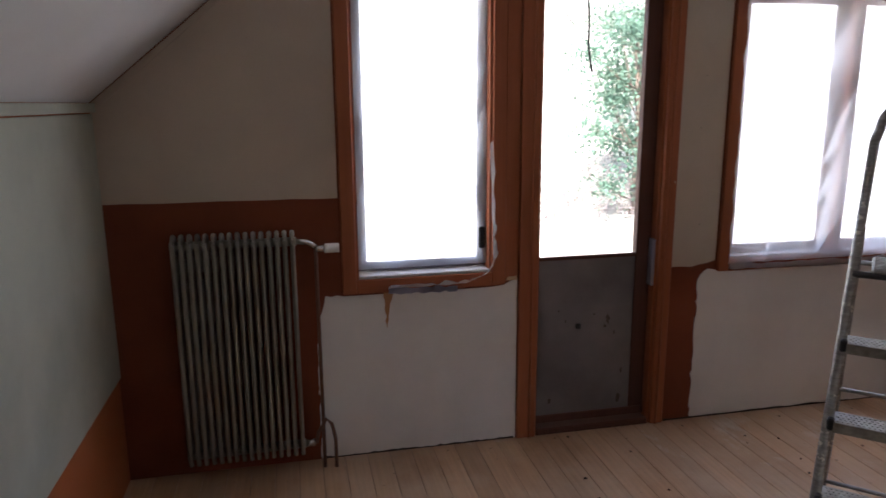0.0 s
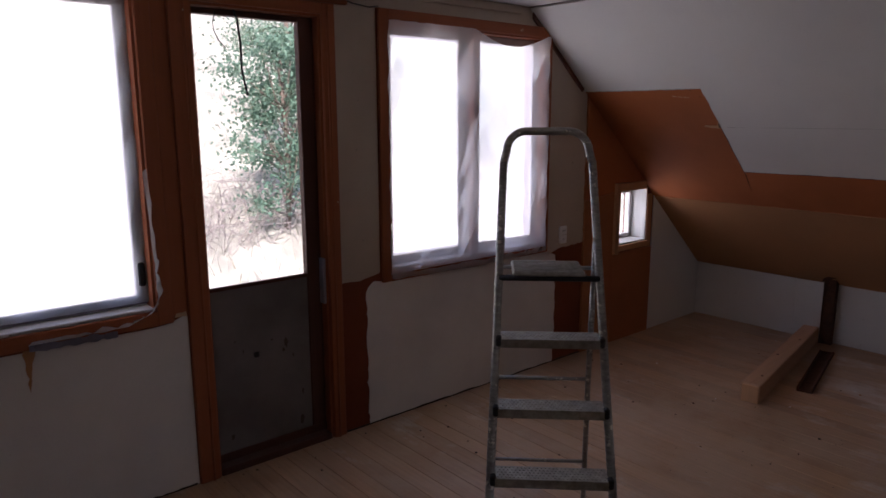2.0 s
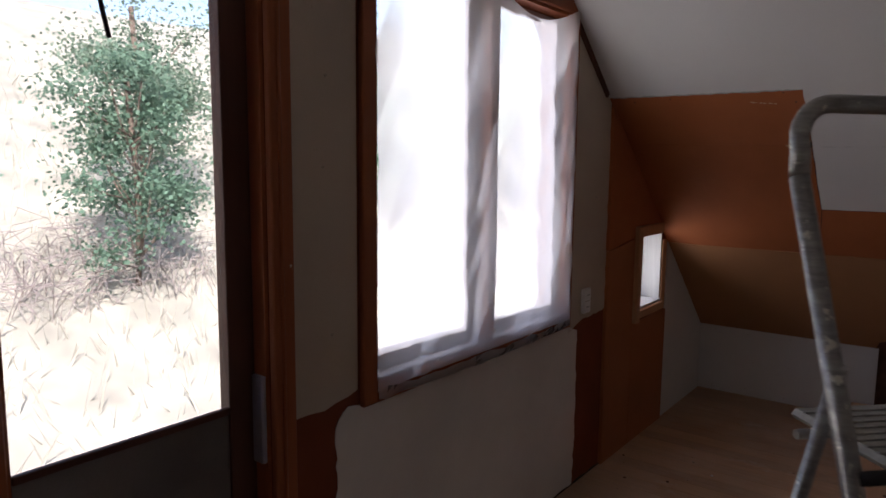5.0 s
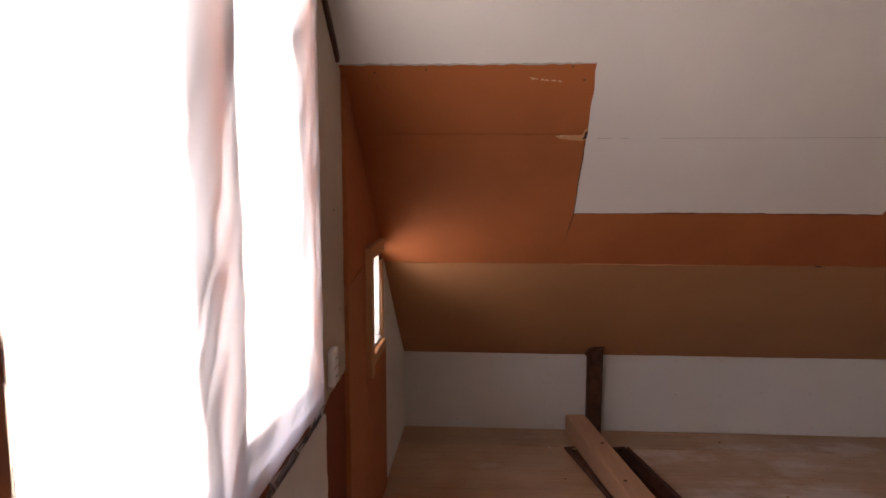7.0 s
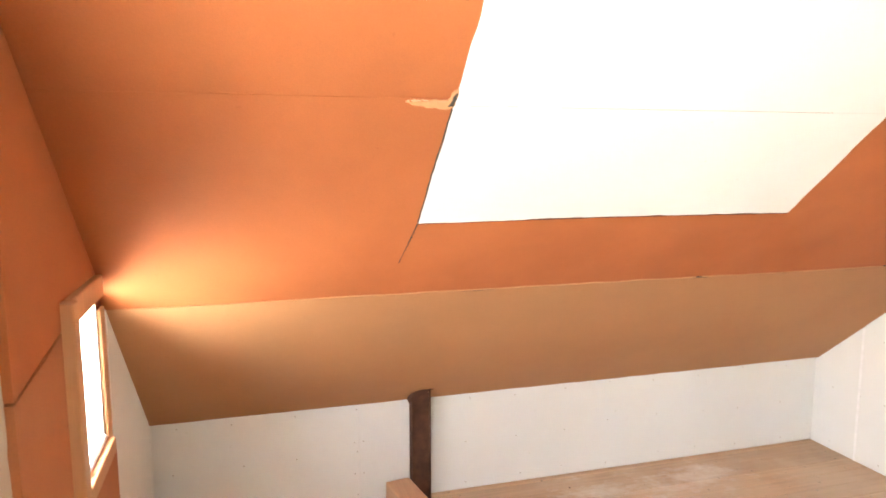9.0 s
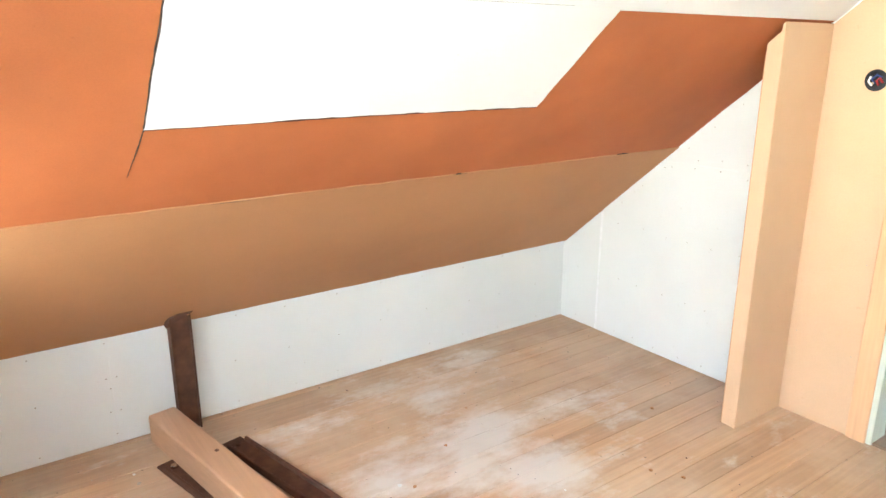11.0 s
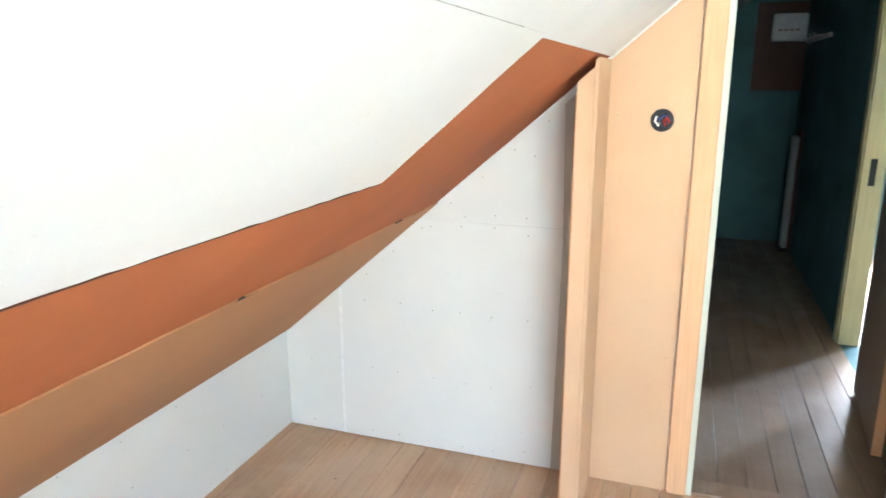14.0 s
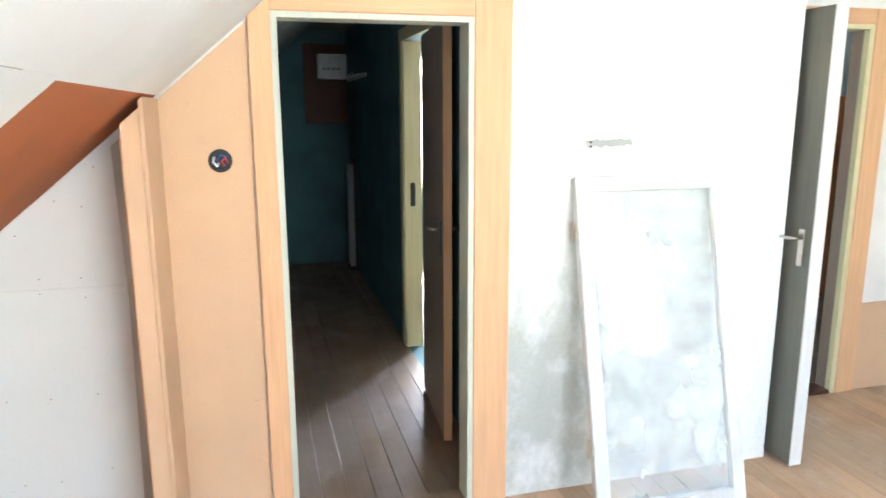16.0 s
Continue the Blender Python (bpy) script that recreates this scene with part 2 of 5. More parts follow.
SASH = wood_mat("white_sash_paint", (0.62, 0.60, 0.58), "z", (0.3, 0.22, 0.16), 0.66)
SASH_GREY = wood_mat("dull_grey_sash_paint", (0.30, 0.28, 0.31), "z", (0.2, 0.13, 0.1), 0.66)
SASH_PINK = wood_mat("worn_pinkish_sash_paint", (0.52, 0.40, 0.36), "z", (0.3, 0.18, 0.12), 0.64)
DARKWOOD = wood_mat("dark_brown_wood", (0.10, 0.038, 0.024), "z", (0.25, 0.14, 0.08), 0.74)
GREYDOOR = board_mat("grey_door_paint", (0.23, 0.205, 0.197), 0.60, 0.90, 0.5, 0.4)
STRIP_GREY = board_mat("grey_beige_strip", (0.47, 0.43, 0.37), 0.9, 0.95)
DOORBROWN = wood_mat("brown_door_leaf", (0.30, 0.21, 0.15), "z", (0.3, 0.2, 0.12), 0.76)
SHADEDOOR = wood_mat("shaded_door_leaf", (0.17, 0.165, 0.135), "z", (0.3, 0.27, 0.22), 0.73)
WHITEFRAME = wood_mat("white_frame_paint", (0.68, 0.67, 0.64), "z", (0.6, 0.56, 0.5), 0.74)
SMALLCASE = wood_mat("peach_brown_casing", (0.55, 0.29, 0.14), "z", (0.7, 0.55, 0.4), 0.76)
BEAM = wood_mat("orange_painted_beam", (0.54, 0.32, 0.19), "x", (0.66, 0.5, 0.36), 0.74)
RUST = plain_mat("rusted_steel", (0.125, 0.055, 0.033), 0.75, 0.2, 0.3, 0.6)
GRIME = board_mat("brown_grime", (0.115, 0.095, 0.075), 0.7, 0.9)
RADIATOR = plain_mat("radiator_enamel", (0.27, 0.25, 0.20), 0.4, 0.0, 0.5, 0.8)
PIPE = plain_mat("brown_painted_pipe", (0.16, 0.07, 0.04), 0.5)
VALVE_WHITE = plain_mat("white_plastic", (0.84, 0.83, 0.81), 0.4)
HEATER = plain_mat("grey_white_enamel", (0.46, 0.46, 0.44), 0.45)
CHROME = plain_mat("handle_metal", (0.6, 0.58, 0.54), 0.25, 1.0)
BLACK = plain_mat("black_plastic", (0.012, 0.012, 0.013), 0.5)
RED = plain_mat("red_wire", (0.5, 0.03, 0.03), 0.45)
BLUE = plain_mat("blue_wire", (0.04, 0.09, 0.3), 0.45)
GREY_PLASTER = board_mat("bare_grey_plaster", (0.40, 0.41, 0.38), 0.8, 0.94)
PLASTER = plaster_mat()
FLOOR = floor_mat("worn_pine_planks", (0.58, 0.37, 0.22), (0.61, 0.46, 0.33))
# Planks beyond the doorways: the FLOOR pattern in darker brown, with less dust.
FLOORBACK = floor_mat("dark_brown_planks", (0.25, 0.155, 0.095), (0.28, 0.20, 0.14), 0.25)
SUBFLOOR = plain_mat("floor_gap_dirt", (0.03, 0.022, 0.018), 0.95)
GLASS = glass_mat("window_glass")
# Dust raised until its white clouds stand in for the pane's pale reflection.
GLAREGLASS = glass_mat("dusty_glare_glass", (0.95, 0.96, 0.95), 0.45)
FILM = film_mat()
TAPE = plain_mat("silver_tape", (0.33, 0.32, 0.40), 0.35, 0.4)
ALU = ladder_mat()
TREAD = plain_mat("spattered_tread", (0.40, 0.375, 0.32), 0.5, 0.35, 0.5, 0.55, 40)
FOOT = plain_mat("black_rubber", (0.02, 0.02, 0.02), 0.7)
GRASS = leaf_mat("dry_grass", (0.62, 0.60, 0.51))
LEAFA = leaf_mat("leaf_green", (0.13, 0.235, 0.165))
LEAFB = leaf_mat("leaf_light_green", (0.19, 0.28, 0.20))
TWIG = plain_mat("dead_twigs", (0.30, 0.26, 0.25), 0.9)
CHIP = board_mat("pale_grey_chip", (0.47, 0.47, 0.44), 0.75, 0.9)
BARK = plain_mat("bark", (0.12, 0.09, 0.07), 0.9)
FACADE = plain_mat("outside_boards", (0.4, 0.13, 0.08), 0.8)
ROOFMAT = plain_mat("roof_tiles", (0.12, 0.1, 0.1), 0.8)


# ---- mesh helpers ----
def link_mesh(name, bm, mat):
    me = bpy.data.meshes.new(name)
    bmesh.ops.recalc_face_normals(bm, faces=bm.faces)
    bm.to_mesh(me)
    bm.free()
    me.materials.append(mat)
    return new(name, me)


def part(name, bm, mat, parent=None, label=""):
    ob = link_mesh(name, bm, mat)
    if parent is not None:
        ob.parent = parent
    return tagged(ob, label) if label else ob


def structure(name, bm, mat, label, category):
    return tagged(link_mesh(name, bm, mat), label, category, kind="structure")


def thing(name, m, label, category, group="", kind=""):
    """An Empty at the base of a thing; its parts are built in its own axes."""
    ob = new(name)
    ob.empty_display_size = 0.1
    ob.matrix_world = m
    return tagged(ob, label, category, group, kind)


def add_box(bm, x0, x1, y0, y1, z0, z1, bevel=0.0, m=None, seg=1):
    g = bmesh.ops.create_cube(bm, size=1.0)
    vs = g["verts"]
    bmesh.ops.scale(bm, vec=(x1 - x0, y1 - y0, z1 - z0), verts=vs)
    bmesh.ops.translate(bm, vec=((x0 + x1) / 2, (y0 + y1) / 2, (z0 + z1) / 2), verts=vs)
    if bevel:
        es = list({e for v in vs for e in v.link_edges})
        r = bmesh.ops.bevel(bm, geom=es, offset=bevel, segments=seg, affect="EDGES", profile=0.5)
        vs = list({v for f in r["faces"] for v in f.verts} | {v for v in vs if v.is_valid})
    if m is not None:
        bmesh.ops.transform(bm, matrix=m, verts=vs)
    return vs


def box(x0, x1, y0, y1, z0, z1, bevel=0.0, m=None, seg=1):
    bm = bmesh.new()
    add_box(bm, x0, x1, y0, y1, z0, z1, bevel, m, seg)
    return bm


def add_tube(bm, pts, r, sides=8, closed_ends=True):
    """A round tube along a line of points."""
    pts = [Vector(p) for p in pts]
    rings = []
    up = Vector((0.13, 0.21, 1)).normalized()
    for i, p in enumerate(pts):
        d = (pts[min(i + 1, len(pts) - 1)] - pts[max(i - 1, 0)]).normalized()
        a = d.cross(up)
        if a.length < 0.05:
            a = d.cross(Vector((1, 0, 0)))
        a.normalize()
        b = d.cross(a)
        rings.append([bm.verts.new(p + r * (math.cos(2 * math.pi * k / sides) * a + math.sin(2 * math.pi * k / sides) * b)) for k in range(sides)])
    for p, q in zip(rings, rings[1:]):
        for k in range(sides):
            bm.faces.new((p[k], p[(k + 1) % sides], q[(k + 1) % sides], q[k])).smooth = True
    if closed_ends:
        bm.faces.new(rings[0][::-1])
        bm.faces.new(rings[-1])


def tube(pts, r, sides=8):
    bm = bmesh.new()
    add_tube(bm, pts, r, sides)
    return bm


def extrude_poly(pts, vec):
    """A slab: a flat outline of points, thickened along vec."""
    bm = bmesh.new()
    a = [bm.verts.new(p) for p in pts]
    b = [bm.verts.new(Vector(p) + Vector(vec)) for p in pts]
    bm.faces.new(a)
    bm.faces.new(b[::-1])
    for i in range(len(a)):
        j = (i + 1) % len(a)
        bm.faces.new((a[i], b[i], b[j], a[j]))
    return bm


def ragged(corners, step, jag, rng, rough_edges=None):
    """Walks round an outline in two coordinates, with an uneven edge."""
    out = []
    for i, (u, v) in enumerate(corners):
        u2, v2 = corners[(i + 1) % len(corners)]
        d = math.hypot(u2 - u, v2 - v)
        k = max(1, int(d / step)) if (rough_edges is None or i in rough_edges) else 1
        nu, nv = -(v2 - v) / d, (u2 - u) / d
        for j in range(k):
            o = rng.uniform(-jag, jag) if j else 0
            out.append((u + (u2 - u) * j / k + nu * o, v + (v2 - v) * j / k + nv * o))
    return out


def wall_grid(xs, zs, solid, place):
    """A wall of cells between the cuts xs and zs, with openings through it; place(u, v, side) gives the point."""
    bm = bmesh.new()
    vd = {}

    def vert(i, j, s):
        if (i, j, s) not in vd:
            vd[i, j, s] = bm.verts.new(place(xs[i], zs[j], s))
        return vd[i, j, s]

    def filled(i, j):
        return 0 <= i < len(xs) - 1 and 0 <= j < len(zs) - 1 and solid((xs[i] + xs[i + 1]) / 2, (zs[j] + zs[j + 1]) / 2)

    for i in range(len(xs) - 1):
        for j in range(len(zs) - 1):
            if not filled(i, j):
                continue
            for s in (0, 1):
                bm.faces.new([vert(i, j, s), vert(i + 1, j, s), vert(i + 1, j + 1, s), vert(i, j + 1, s)])
            for di, dj, (a, b) in ((-1, 0, ((0, 0), (0, 1))), (1, 0, ((1, 0), (1, 1))), (0, -1, ((0, 0), (1, 0))), (0, 1, ((0, 1), (1, 1)))):
                if not filled(i + di, j + dj):
                    p, q = (i + a[0], j + a[1]), (i + b[0], j + b[1])
                    bm.faces.new([vert(*p, 0), vert(*q, 0), vert(*q, 1), vert(*p, 1)])
    return bm


def cut_above(bm, point, normal):
    """Takes away what lies on the normal's side of a plane and closes the cut."""
    geom = bm.verts[:] + bm.edges[:] + bm.faces[:]
    r = bmesh.ops.bisect_plane(bm, geom=geom, plane_co=point, plane_no=normal, clear_outer=True)
    edges = [e for e in r["geom_cut"] if isinstance(e, bmesh.types.BMEdge)]
    if edges:
        bmesh.ops.holes_fill(bm, edges=[e for e in bm.edges if e.is_boundary], sides=0)
    return bm


# ---- the large structure ----
KX, KZ, SLOPE = 3.955, 0.49, 0.86            # foot of the east roof slope and its rise
ANG = math.atan(SLOPE)
CA, SA = math.cos(ANG), math.sin(ANG)
CEIL = 2.46
EX = KX - (CEIL - KZ) / SLOPE                # where the east slope meets the flat ceiling
WX, WZ = -2.57, 1.745                        # west wall and its height
WSLOPE = 0.83
WANG = math.atan(WSLOPE)
WEX = WX + (CEIL - WZ) / WSLOPE
S = -3.445                                   # south partition
S2 = -4.0                                    # south wall set back
BACK = -8.4
rng = random.Random(7)


def on_slope(s, y, off=0.0):
    """A point s metres up the east slope from its foot, off metres into the room."""
    return (KX - s * CA - off * SA, y, KZ + s * SA - off * CA)


def roof_z(x, drop=0.0):
    return KZ + (KX - x) * SLOPE - drop


# gable wall with two windows, the balcony door and the small window
G_OPEN = [(-1.474, -0.805, 0.91, 2.30), (-0.565, 0.10, 0.0, 2.28), (0.515, 1.80, 0.905, 2.28), (2.68, 3.10, 0.775, 1.205)]
xs = sorted({WX - 0.25, KX + 0.25, *(v for o in G_OPEN for v in o[:2])})
zs = sorted({-0.25, 2.9, *(v for o in G_OPEN for v in o[2:])})
bm = wall_grid(xs, zs, lambda x, z: not any(a < x < b and c < z < d for a, b, c, d in G_OPEN), lambda x, z, s: (x, 0.22 * s, z))
cut_above(bm, (KX, 0, KZ + 0.1), (SA, 0, CA))
cut_above(bm, (WX, 0, WZ + 0.1), (-math.sin(WANG), 0, math.cos(WANG)))
cut_above(bm, (0, 0, CEIL + 0.1), (0, 0, 1))
wall_north = structure("wall_north", bm, REDWALL, "red-brown fibreboard gable wall with peeling paint fields", "wall")

# slope, knee wall, ceiling
sl = 3.02
bm = extrude_poly([on_slope(-0.25, 0), on_slope(sl + 0.05, 0), on_slope(sl + 0.05, BACK), on_slope(-0.25, BACK)], (0.14 * SA, 0, 0.14 * CA))
ceiling_slope = structure("ceiling_slope_east", bm, SEAM, "sloping attic ceiling clad in fibreboard panels", "ceiling")
bm = extrude_poly([(WX - 0.2, 0, WZ - 0.2 * WSLOPE), (WEX + 0.02, 0, CEIL + 0.02 * WSLOPE), (WEX + 0.02, BACK, CEIL + 0.02 * WSLOPE), (WX - 0.2, BACK, WZ - 0.2 * WSLOPE)], (-0.1, 0, 0.12))
structure("ceiling_slope_west", bm, CEIL_WHITE, "white painted sloping attic ceiling", "ceiling")
structure("ceiling", box(WEX - 0.02, EX + 0.03, BACK, 0.0, CEIL, CEIL + 0.12), CEIL_WHITE, "flat white painted ceiling with board joints", "ceiling")
structure("roof", extrude_poly([(KX + 0.6, 0.6, KZ - 0.22), (0.0, 0.6, KZ - 0.22 + (KX + 0.6) * SLOPE), (0.0, BACK - 0.5, KZ - 0.22 + (KX + 0.6) * SLOPE), (KX + 0.6, BACK - 0.5, KZ - 0.22)], (0.08, 0, 0.1)), ROOFMAT, "dark tiled roof over the attic", "roof")
structure("roof_west", extrude_poly([(WX - 0.7, 0.6, 1.55), (0.0, 0.6, KZ - 0.22 + (KX + 0.6) * SLOPE), (0.0, BACK - 0.5, KZ - 0.22 + (KX + 0.6) * SLOPE), (WX - 0.7, BACK - 0.5, 1.55)], (-0.08, 0, 0.1)), ROOFMAT, "dark tiled roof over the attic", "roof")
wall_east = structure("wall_east", box(KX + 0.012, KX + 0.16, BACK, 0.0, -0.25, KZ - 0.0), SEAM, "low knee wall lined with white gypsum board", "wall")
wall_west = structure("wall_west", box(WX - 0.15, WX, BACK, 0.0, -0.25, WZ + 0.05), ORANGE, "orange fibreboard wall with a white board above", "wall")
structure("lining_board", box(WX, WX + 0.008, S2, -0.002, 0.512, WZ - 0.045, 0.002), GREEN_WHITE, "stained greenish white wall board", "wall board")
structure("cornice", box(WX, WX + 0.025, S2, -0.002, WZ - 0.04, WZ - 0.002, 0.003), GREEN_WHITE, "pale painted cornice strip under the slope", "trim")

# flat ceiling joints, a few millimetres proud strips
bm = bmesh.new()
add_box(bm, EX - 0.021, EX - 0.0185, -2.1, -0.001, CEIL - 0.003, CEIL + 0.002)
add_box(bm, WEX + 0.006, WEX + 0.010, S2, -0.001, CEIL - 0.003, CEIL + 0.002)
structure("ceiling_joint", bm, SEAM, "fine dark joints between ceiling boards", "ceiling")

# south partition with the doorway to the dark room
D1 = (1.413, 2.15, 0.0, 1.98)
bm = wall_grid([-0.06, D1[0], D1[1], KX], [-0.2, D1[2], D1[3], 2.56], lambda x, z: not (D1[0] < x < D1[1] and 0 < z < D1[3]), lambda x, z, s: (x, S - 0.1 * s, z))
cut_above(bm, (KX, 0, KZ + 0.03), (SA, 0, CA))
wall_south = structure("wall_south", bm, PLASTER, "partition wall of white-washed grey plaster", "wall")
# the wall's end, back to the set-back wall
structure("wall_return", box(-0.06, 0.04, S2 - 0.1, S - 0.1, -0.2, 2.5), GREY_PLASTER, "plastered end of the partition wall", "wall")
D2 = (-0.975, -0.12, 0.0, 2.075)
bm = wall_grid([WX, D2[0], D2[1], -0.06], [-0.2, 0.0, D2[3], 2.56], lambda x, z: not (D2[0] < x < D2[1] and 0 < z < D2[3]), lambda x, z, s: (x, S2 - 0.1 * s, z))
cut_above(bm, (WX, 0, WZ + 0.1), (-math.sin(WANG), 0, math.cos(WANG)))
structure("wall_south_west", bm, CEIL_WHITE, "white wall with an orange board dado beside a doorway", "wall")
structure("dado", box(WX + 0.01, D2[0] - 0.145, S2, S2 + 0.008, 0.0, 0.536, 0.002), BEIGE, "orange-beige fibreboard dado on the wall", "wall board")
structure("dado_rail_paint", extrude_poly([(x, S2 + 0.003, z) for x, z in ragged([(WX + 0.01, 0.53), (D2[0] - 0.145, 0.53), (D2[0] - 0.145, 2.3), (WX + 0.01, 2.3)], 0.1, 0.002, rng, {0})], (0, 0.002, 0)), WHITE_PATCH, "white painted upper wall", "wall board")

# rooms beyond the doorways
bm = wall_grid([BACK, -5.47, -4.72, S - 0.1], [-0.2, 0.0, 2.08, 2.5], lambda y, z: not (-5.47 < y < -4.72 and 0 < z < 2.08), lambda y, z, s: (1.25 - 0.1 * s, y, z))
structure("wall_dark_room_west", bm, TEAL, "teal painted wall of the dark back room", "wall")
bm = box(2.75, 2.85, BACK, S - 0.1, -0.2, 1.9)
cut_above(bm, (KX, 0, KZ + 0.03), (SA, 0, CA))
structure("wall_dark_room_east", bm, TEAL, "teal painted wall of the dark back room", "wall")
W3 = (-1.9, 0.62, 0.85, 2.2)
bm = wall_grid([WX - 0.2, W3[0], W3[1], KX + 0.2], [-0.25, W3[2], W3[3], 2.6], lambda x, z: not (W3[0] < x < W3[1] and W3[2] < z < W3[3]), lambda x, z, s: (x, BACK - 0.2 * s, z))
cut_above(bm, (KX, 0, KZ + 0.1), (SA, 0, CA))
cut_above(bm, (WX, 0, WZ + 0.1), (-math.sin(WANG), 0, math.cos(WANG)))
structure("wall_back", bm, TEAL, "teal painted end wall of the back rooms", "wall")
structure("backing_north", box(1.255, D1[0] - 0.02, S - 0.112, S - 0.102, 0, 2.45), TEAL, "teal side of the partition wall", "wall")
structure("backing_north_east", box(D1[1] + 0.02, 2.75, S - 0.112, S - 0.102, 0, 1.5), TEAL, "teal side of the partition wall", "wall")
structure("backing_header", box(D1[0] - 0.02, 2.05, S - 0.112, S - 0.102, D1[3] + 0.03, 2.1), TEAL, "teal side of the partition wall", "wall")
structure("backing_slope", extrude_poly([on_slope(0.2, S - 0.1, 0.004), on_slope(sl, S - 0.1, 0.004), on_slope(sl, BACK, 0.004), on_slope(0.2, BACK, 0.004)], (-0.006 * SA, 0, -0.006 * CA)), DARKCEIL, "grey sloping ceiling of the dark back room", "ceiling")
structure("backing_ceiling", box(1.25, EX, BACK, S - 0.1, CEIL - 0.012, CEIL - 0.004), DARKCEIL, "grey ceiling of the dark back room", "ceiling")

# subfloor under the planks
structure("floor", box(WX, KX + 0.02, BACK, 0.0, -0.2, -0.016), SUBFLOOR, "worn pine plank floor with dark gaps", "floor")


# ---- paint fields and boards on the gable ----
def gable_field(name, corners, mat, label, step=0.03, jag=0.004, edges=None, y=-0.003, depth=0.006):
    pts = [(u, y, v) for u, v in ragged(corners, step, jag, rng, edges)]
    return structure(name, extrude_poly(pts, (0, depth, 0)), mat, label, "paint field")


gable_field("paint_field", [(-2.568, 1.31), (-1.55, 1.305), (-1.55, 2.455), (-1.70, 2.455), (-2.568, 1.742)], BEIGE_PAINT, "brownish beige painted upper wall field", 0.1, 0.002, {0})
gable_field("paint_field", [(-0.735, 2.36), (0.44, 2.36), (0.44, 2.455), (-0.735, 2.455)], BEIGE_PAINT, "beige painted strip above the door", 0.1, 0.001)
gable_field("paint_field", [(0.185, 0.876), (0.30, 0.87), (0.44, 0.90), (0.44, 2.36), (0.185, 2.36)], BEIGE_PAINT, "beige painted wall field between door and window", 0.04, 0.005, {0, 1})
gable_field("paint_field", [(0.44, 2.345), (1.875, 2.345), (1.875, 2.28), (1.815, 2.31), (1.66, 2.455), (0.44, 2.455)][::1], BEIGE_PAINT, "beige painted strip above the window", 0.1, 0.001)
gable_field("paint_field", [(1.875, 0.80), (2.0, 0.84), (2.277, 0.86), (2.277, 1.925), (1.875, 2.27)], BEIGE_PAINT, "beige painted field beside the window", 0.03, 0.006, {0, 1, 2})
gable_field("paint_field", [(-1.675, 0.0), (-0.668, 0.0), (-0.668, 0.868), (-0.76, 0.835), (-0.83, 0.83), (-1.54, 0.83), (-1.625, 0.838), (-1.665, 0.7)], WHITE_PATCH, "white painted patch below the window", 0.025, 0.006, {5, 6, 7})
gable_field("paint_field", [(0.352, 0.0), (1.965, 0.0), (1.98, 0.30), (1.972, 0.80), (1.86, 0.84), (0.47, 0.84), (0.40, 0.855), (0.345, 0.80), (0.345, 0.45), (0.345, 0.1)], WHITE_PATCH, "white painted patch below the window", 0.025, 0.007, {1, 2, 5, 6, 7, 8, 9})
gable_field("lining_board", [(2.279, 0.0), (2.630, 0.0), (2.630, 1.20), (2.279, 1.16)], RUSSET, "orange-brown fibreboard beside the small window", 0.08, 0.003, {2, 3}, -0.018, 0.020)
gable_field("lining_board", [(2.636, 0.0), (3.168, 0.0), (3.168, 0.715), (2.636, 0.715)], RUSSET, "orange-brown fibreboard below the small window", 0.08, 0.002, {2}, -0.018, 0.020)
gable_field("lining_board", [(2.279, 1.166), (2.632, 1.206), (2.632, 1.268), (3.03, 1.268), (2.279, roof_z(2.279, 0.03))], ORANGE, "orange fibreboard above the small window", 0.08, 0.002, {0}, -0.018, 0.020)
# ceiling strip and the open joint at the floor
structure("ceiling_strip", box(-1.68, EX - 0.10, -0.020, -0.004, CEIL - 0.052, CEIL - 0.001, 0.005), BEIGE_PAINT, "beige painted strip under the ceiling", "trim")
for x0, x1 in ((-1.66, -0.68), (0.19, 2.62)):
    up = [(x0 + (x1 - x0) * k / 40, rng.uniform(0.003, 0.013)) for k in range(41)]
    structure("floor_joint", extrude_poly([(x0, -0.0042, 0.0005), (x1, -0.0042, 0.0005)] + [(x, -0.0042, z) for x, z in up[::-1]], (0, -0.003, 0)), SEAM, "dark uneven gap along the foot of the gable", "trim")
# the return next to the knee wall
gable_field("lining_board", [(3.17, 0.0), (KX, 0.0), (KX, KZ), (3.19, KZ + (KX - 3.19) * SLOPE)], GYPSUM, "white gypsum board beside the small window", 0.08, 0.002, {3}, -0.010, 0.009)


bm = extrude_poly([on_slope(2.275, -0.001, 0.014), on_slope(2.99, -0.001, 0.014), on_slope(2.965, -0.001, 0.044), on_slope(2.275, -0.001, 0.040)], (0, -0.014, 0))
structure("slope_trim", bm, DARKWOOD, "dark strip along the joint of gable and slope", "trim")
bm = extrude_poly([(WX + 0.02, -0.001, WZ - 0.035), (WEX - 0.01, -0.001, CEIL - 0.04), (WEX - 0.01, -0.001, CEIL - 0.012), (WX + 0.02, -0.001, WZ + 0.002)], (0, -0.012, 0))
structure("slope_trim_west", bm, BEIGE_PAINT, "painted strip along the joint of gable and slope", "trim")


# ---- boards of the slope and knee wall ----
def slope_board(name, corners, mat, off, label="", step=0.06, jag=0.003, edges=None, parent=None):
    pts = [on_slope(s, y, off) for y, s in ragged(corners, step, jag, rng, edges)]
    ob = part(name, extrude_poly(pts, (off * SA, 0, off * CA)), mat, parent, label)
    return ob


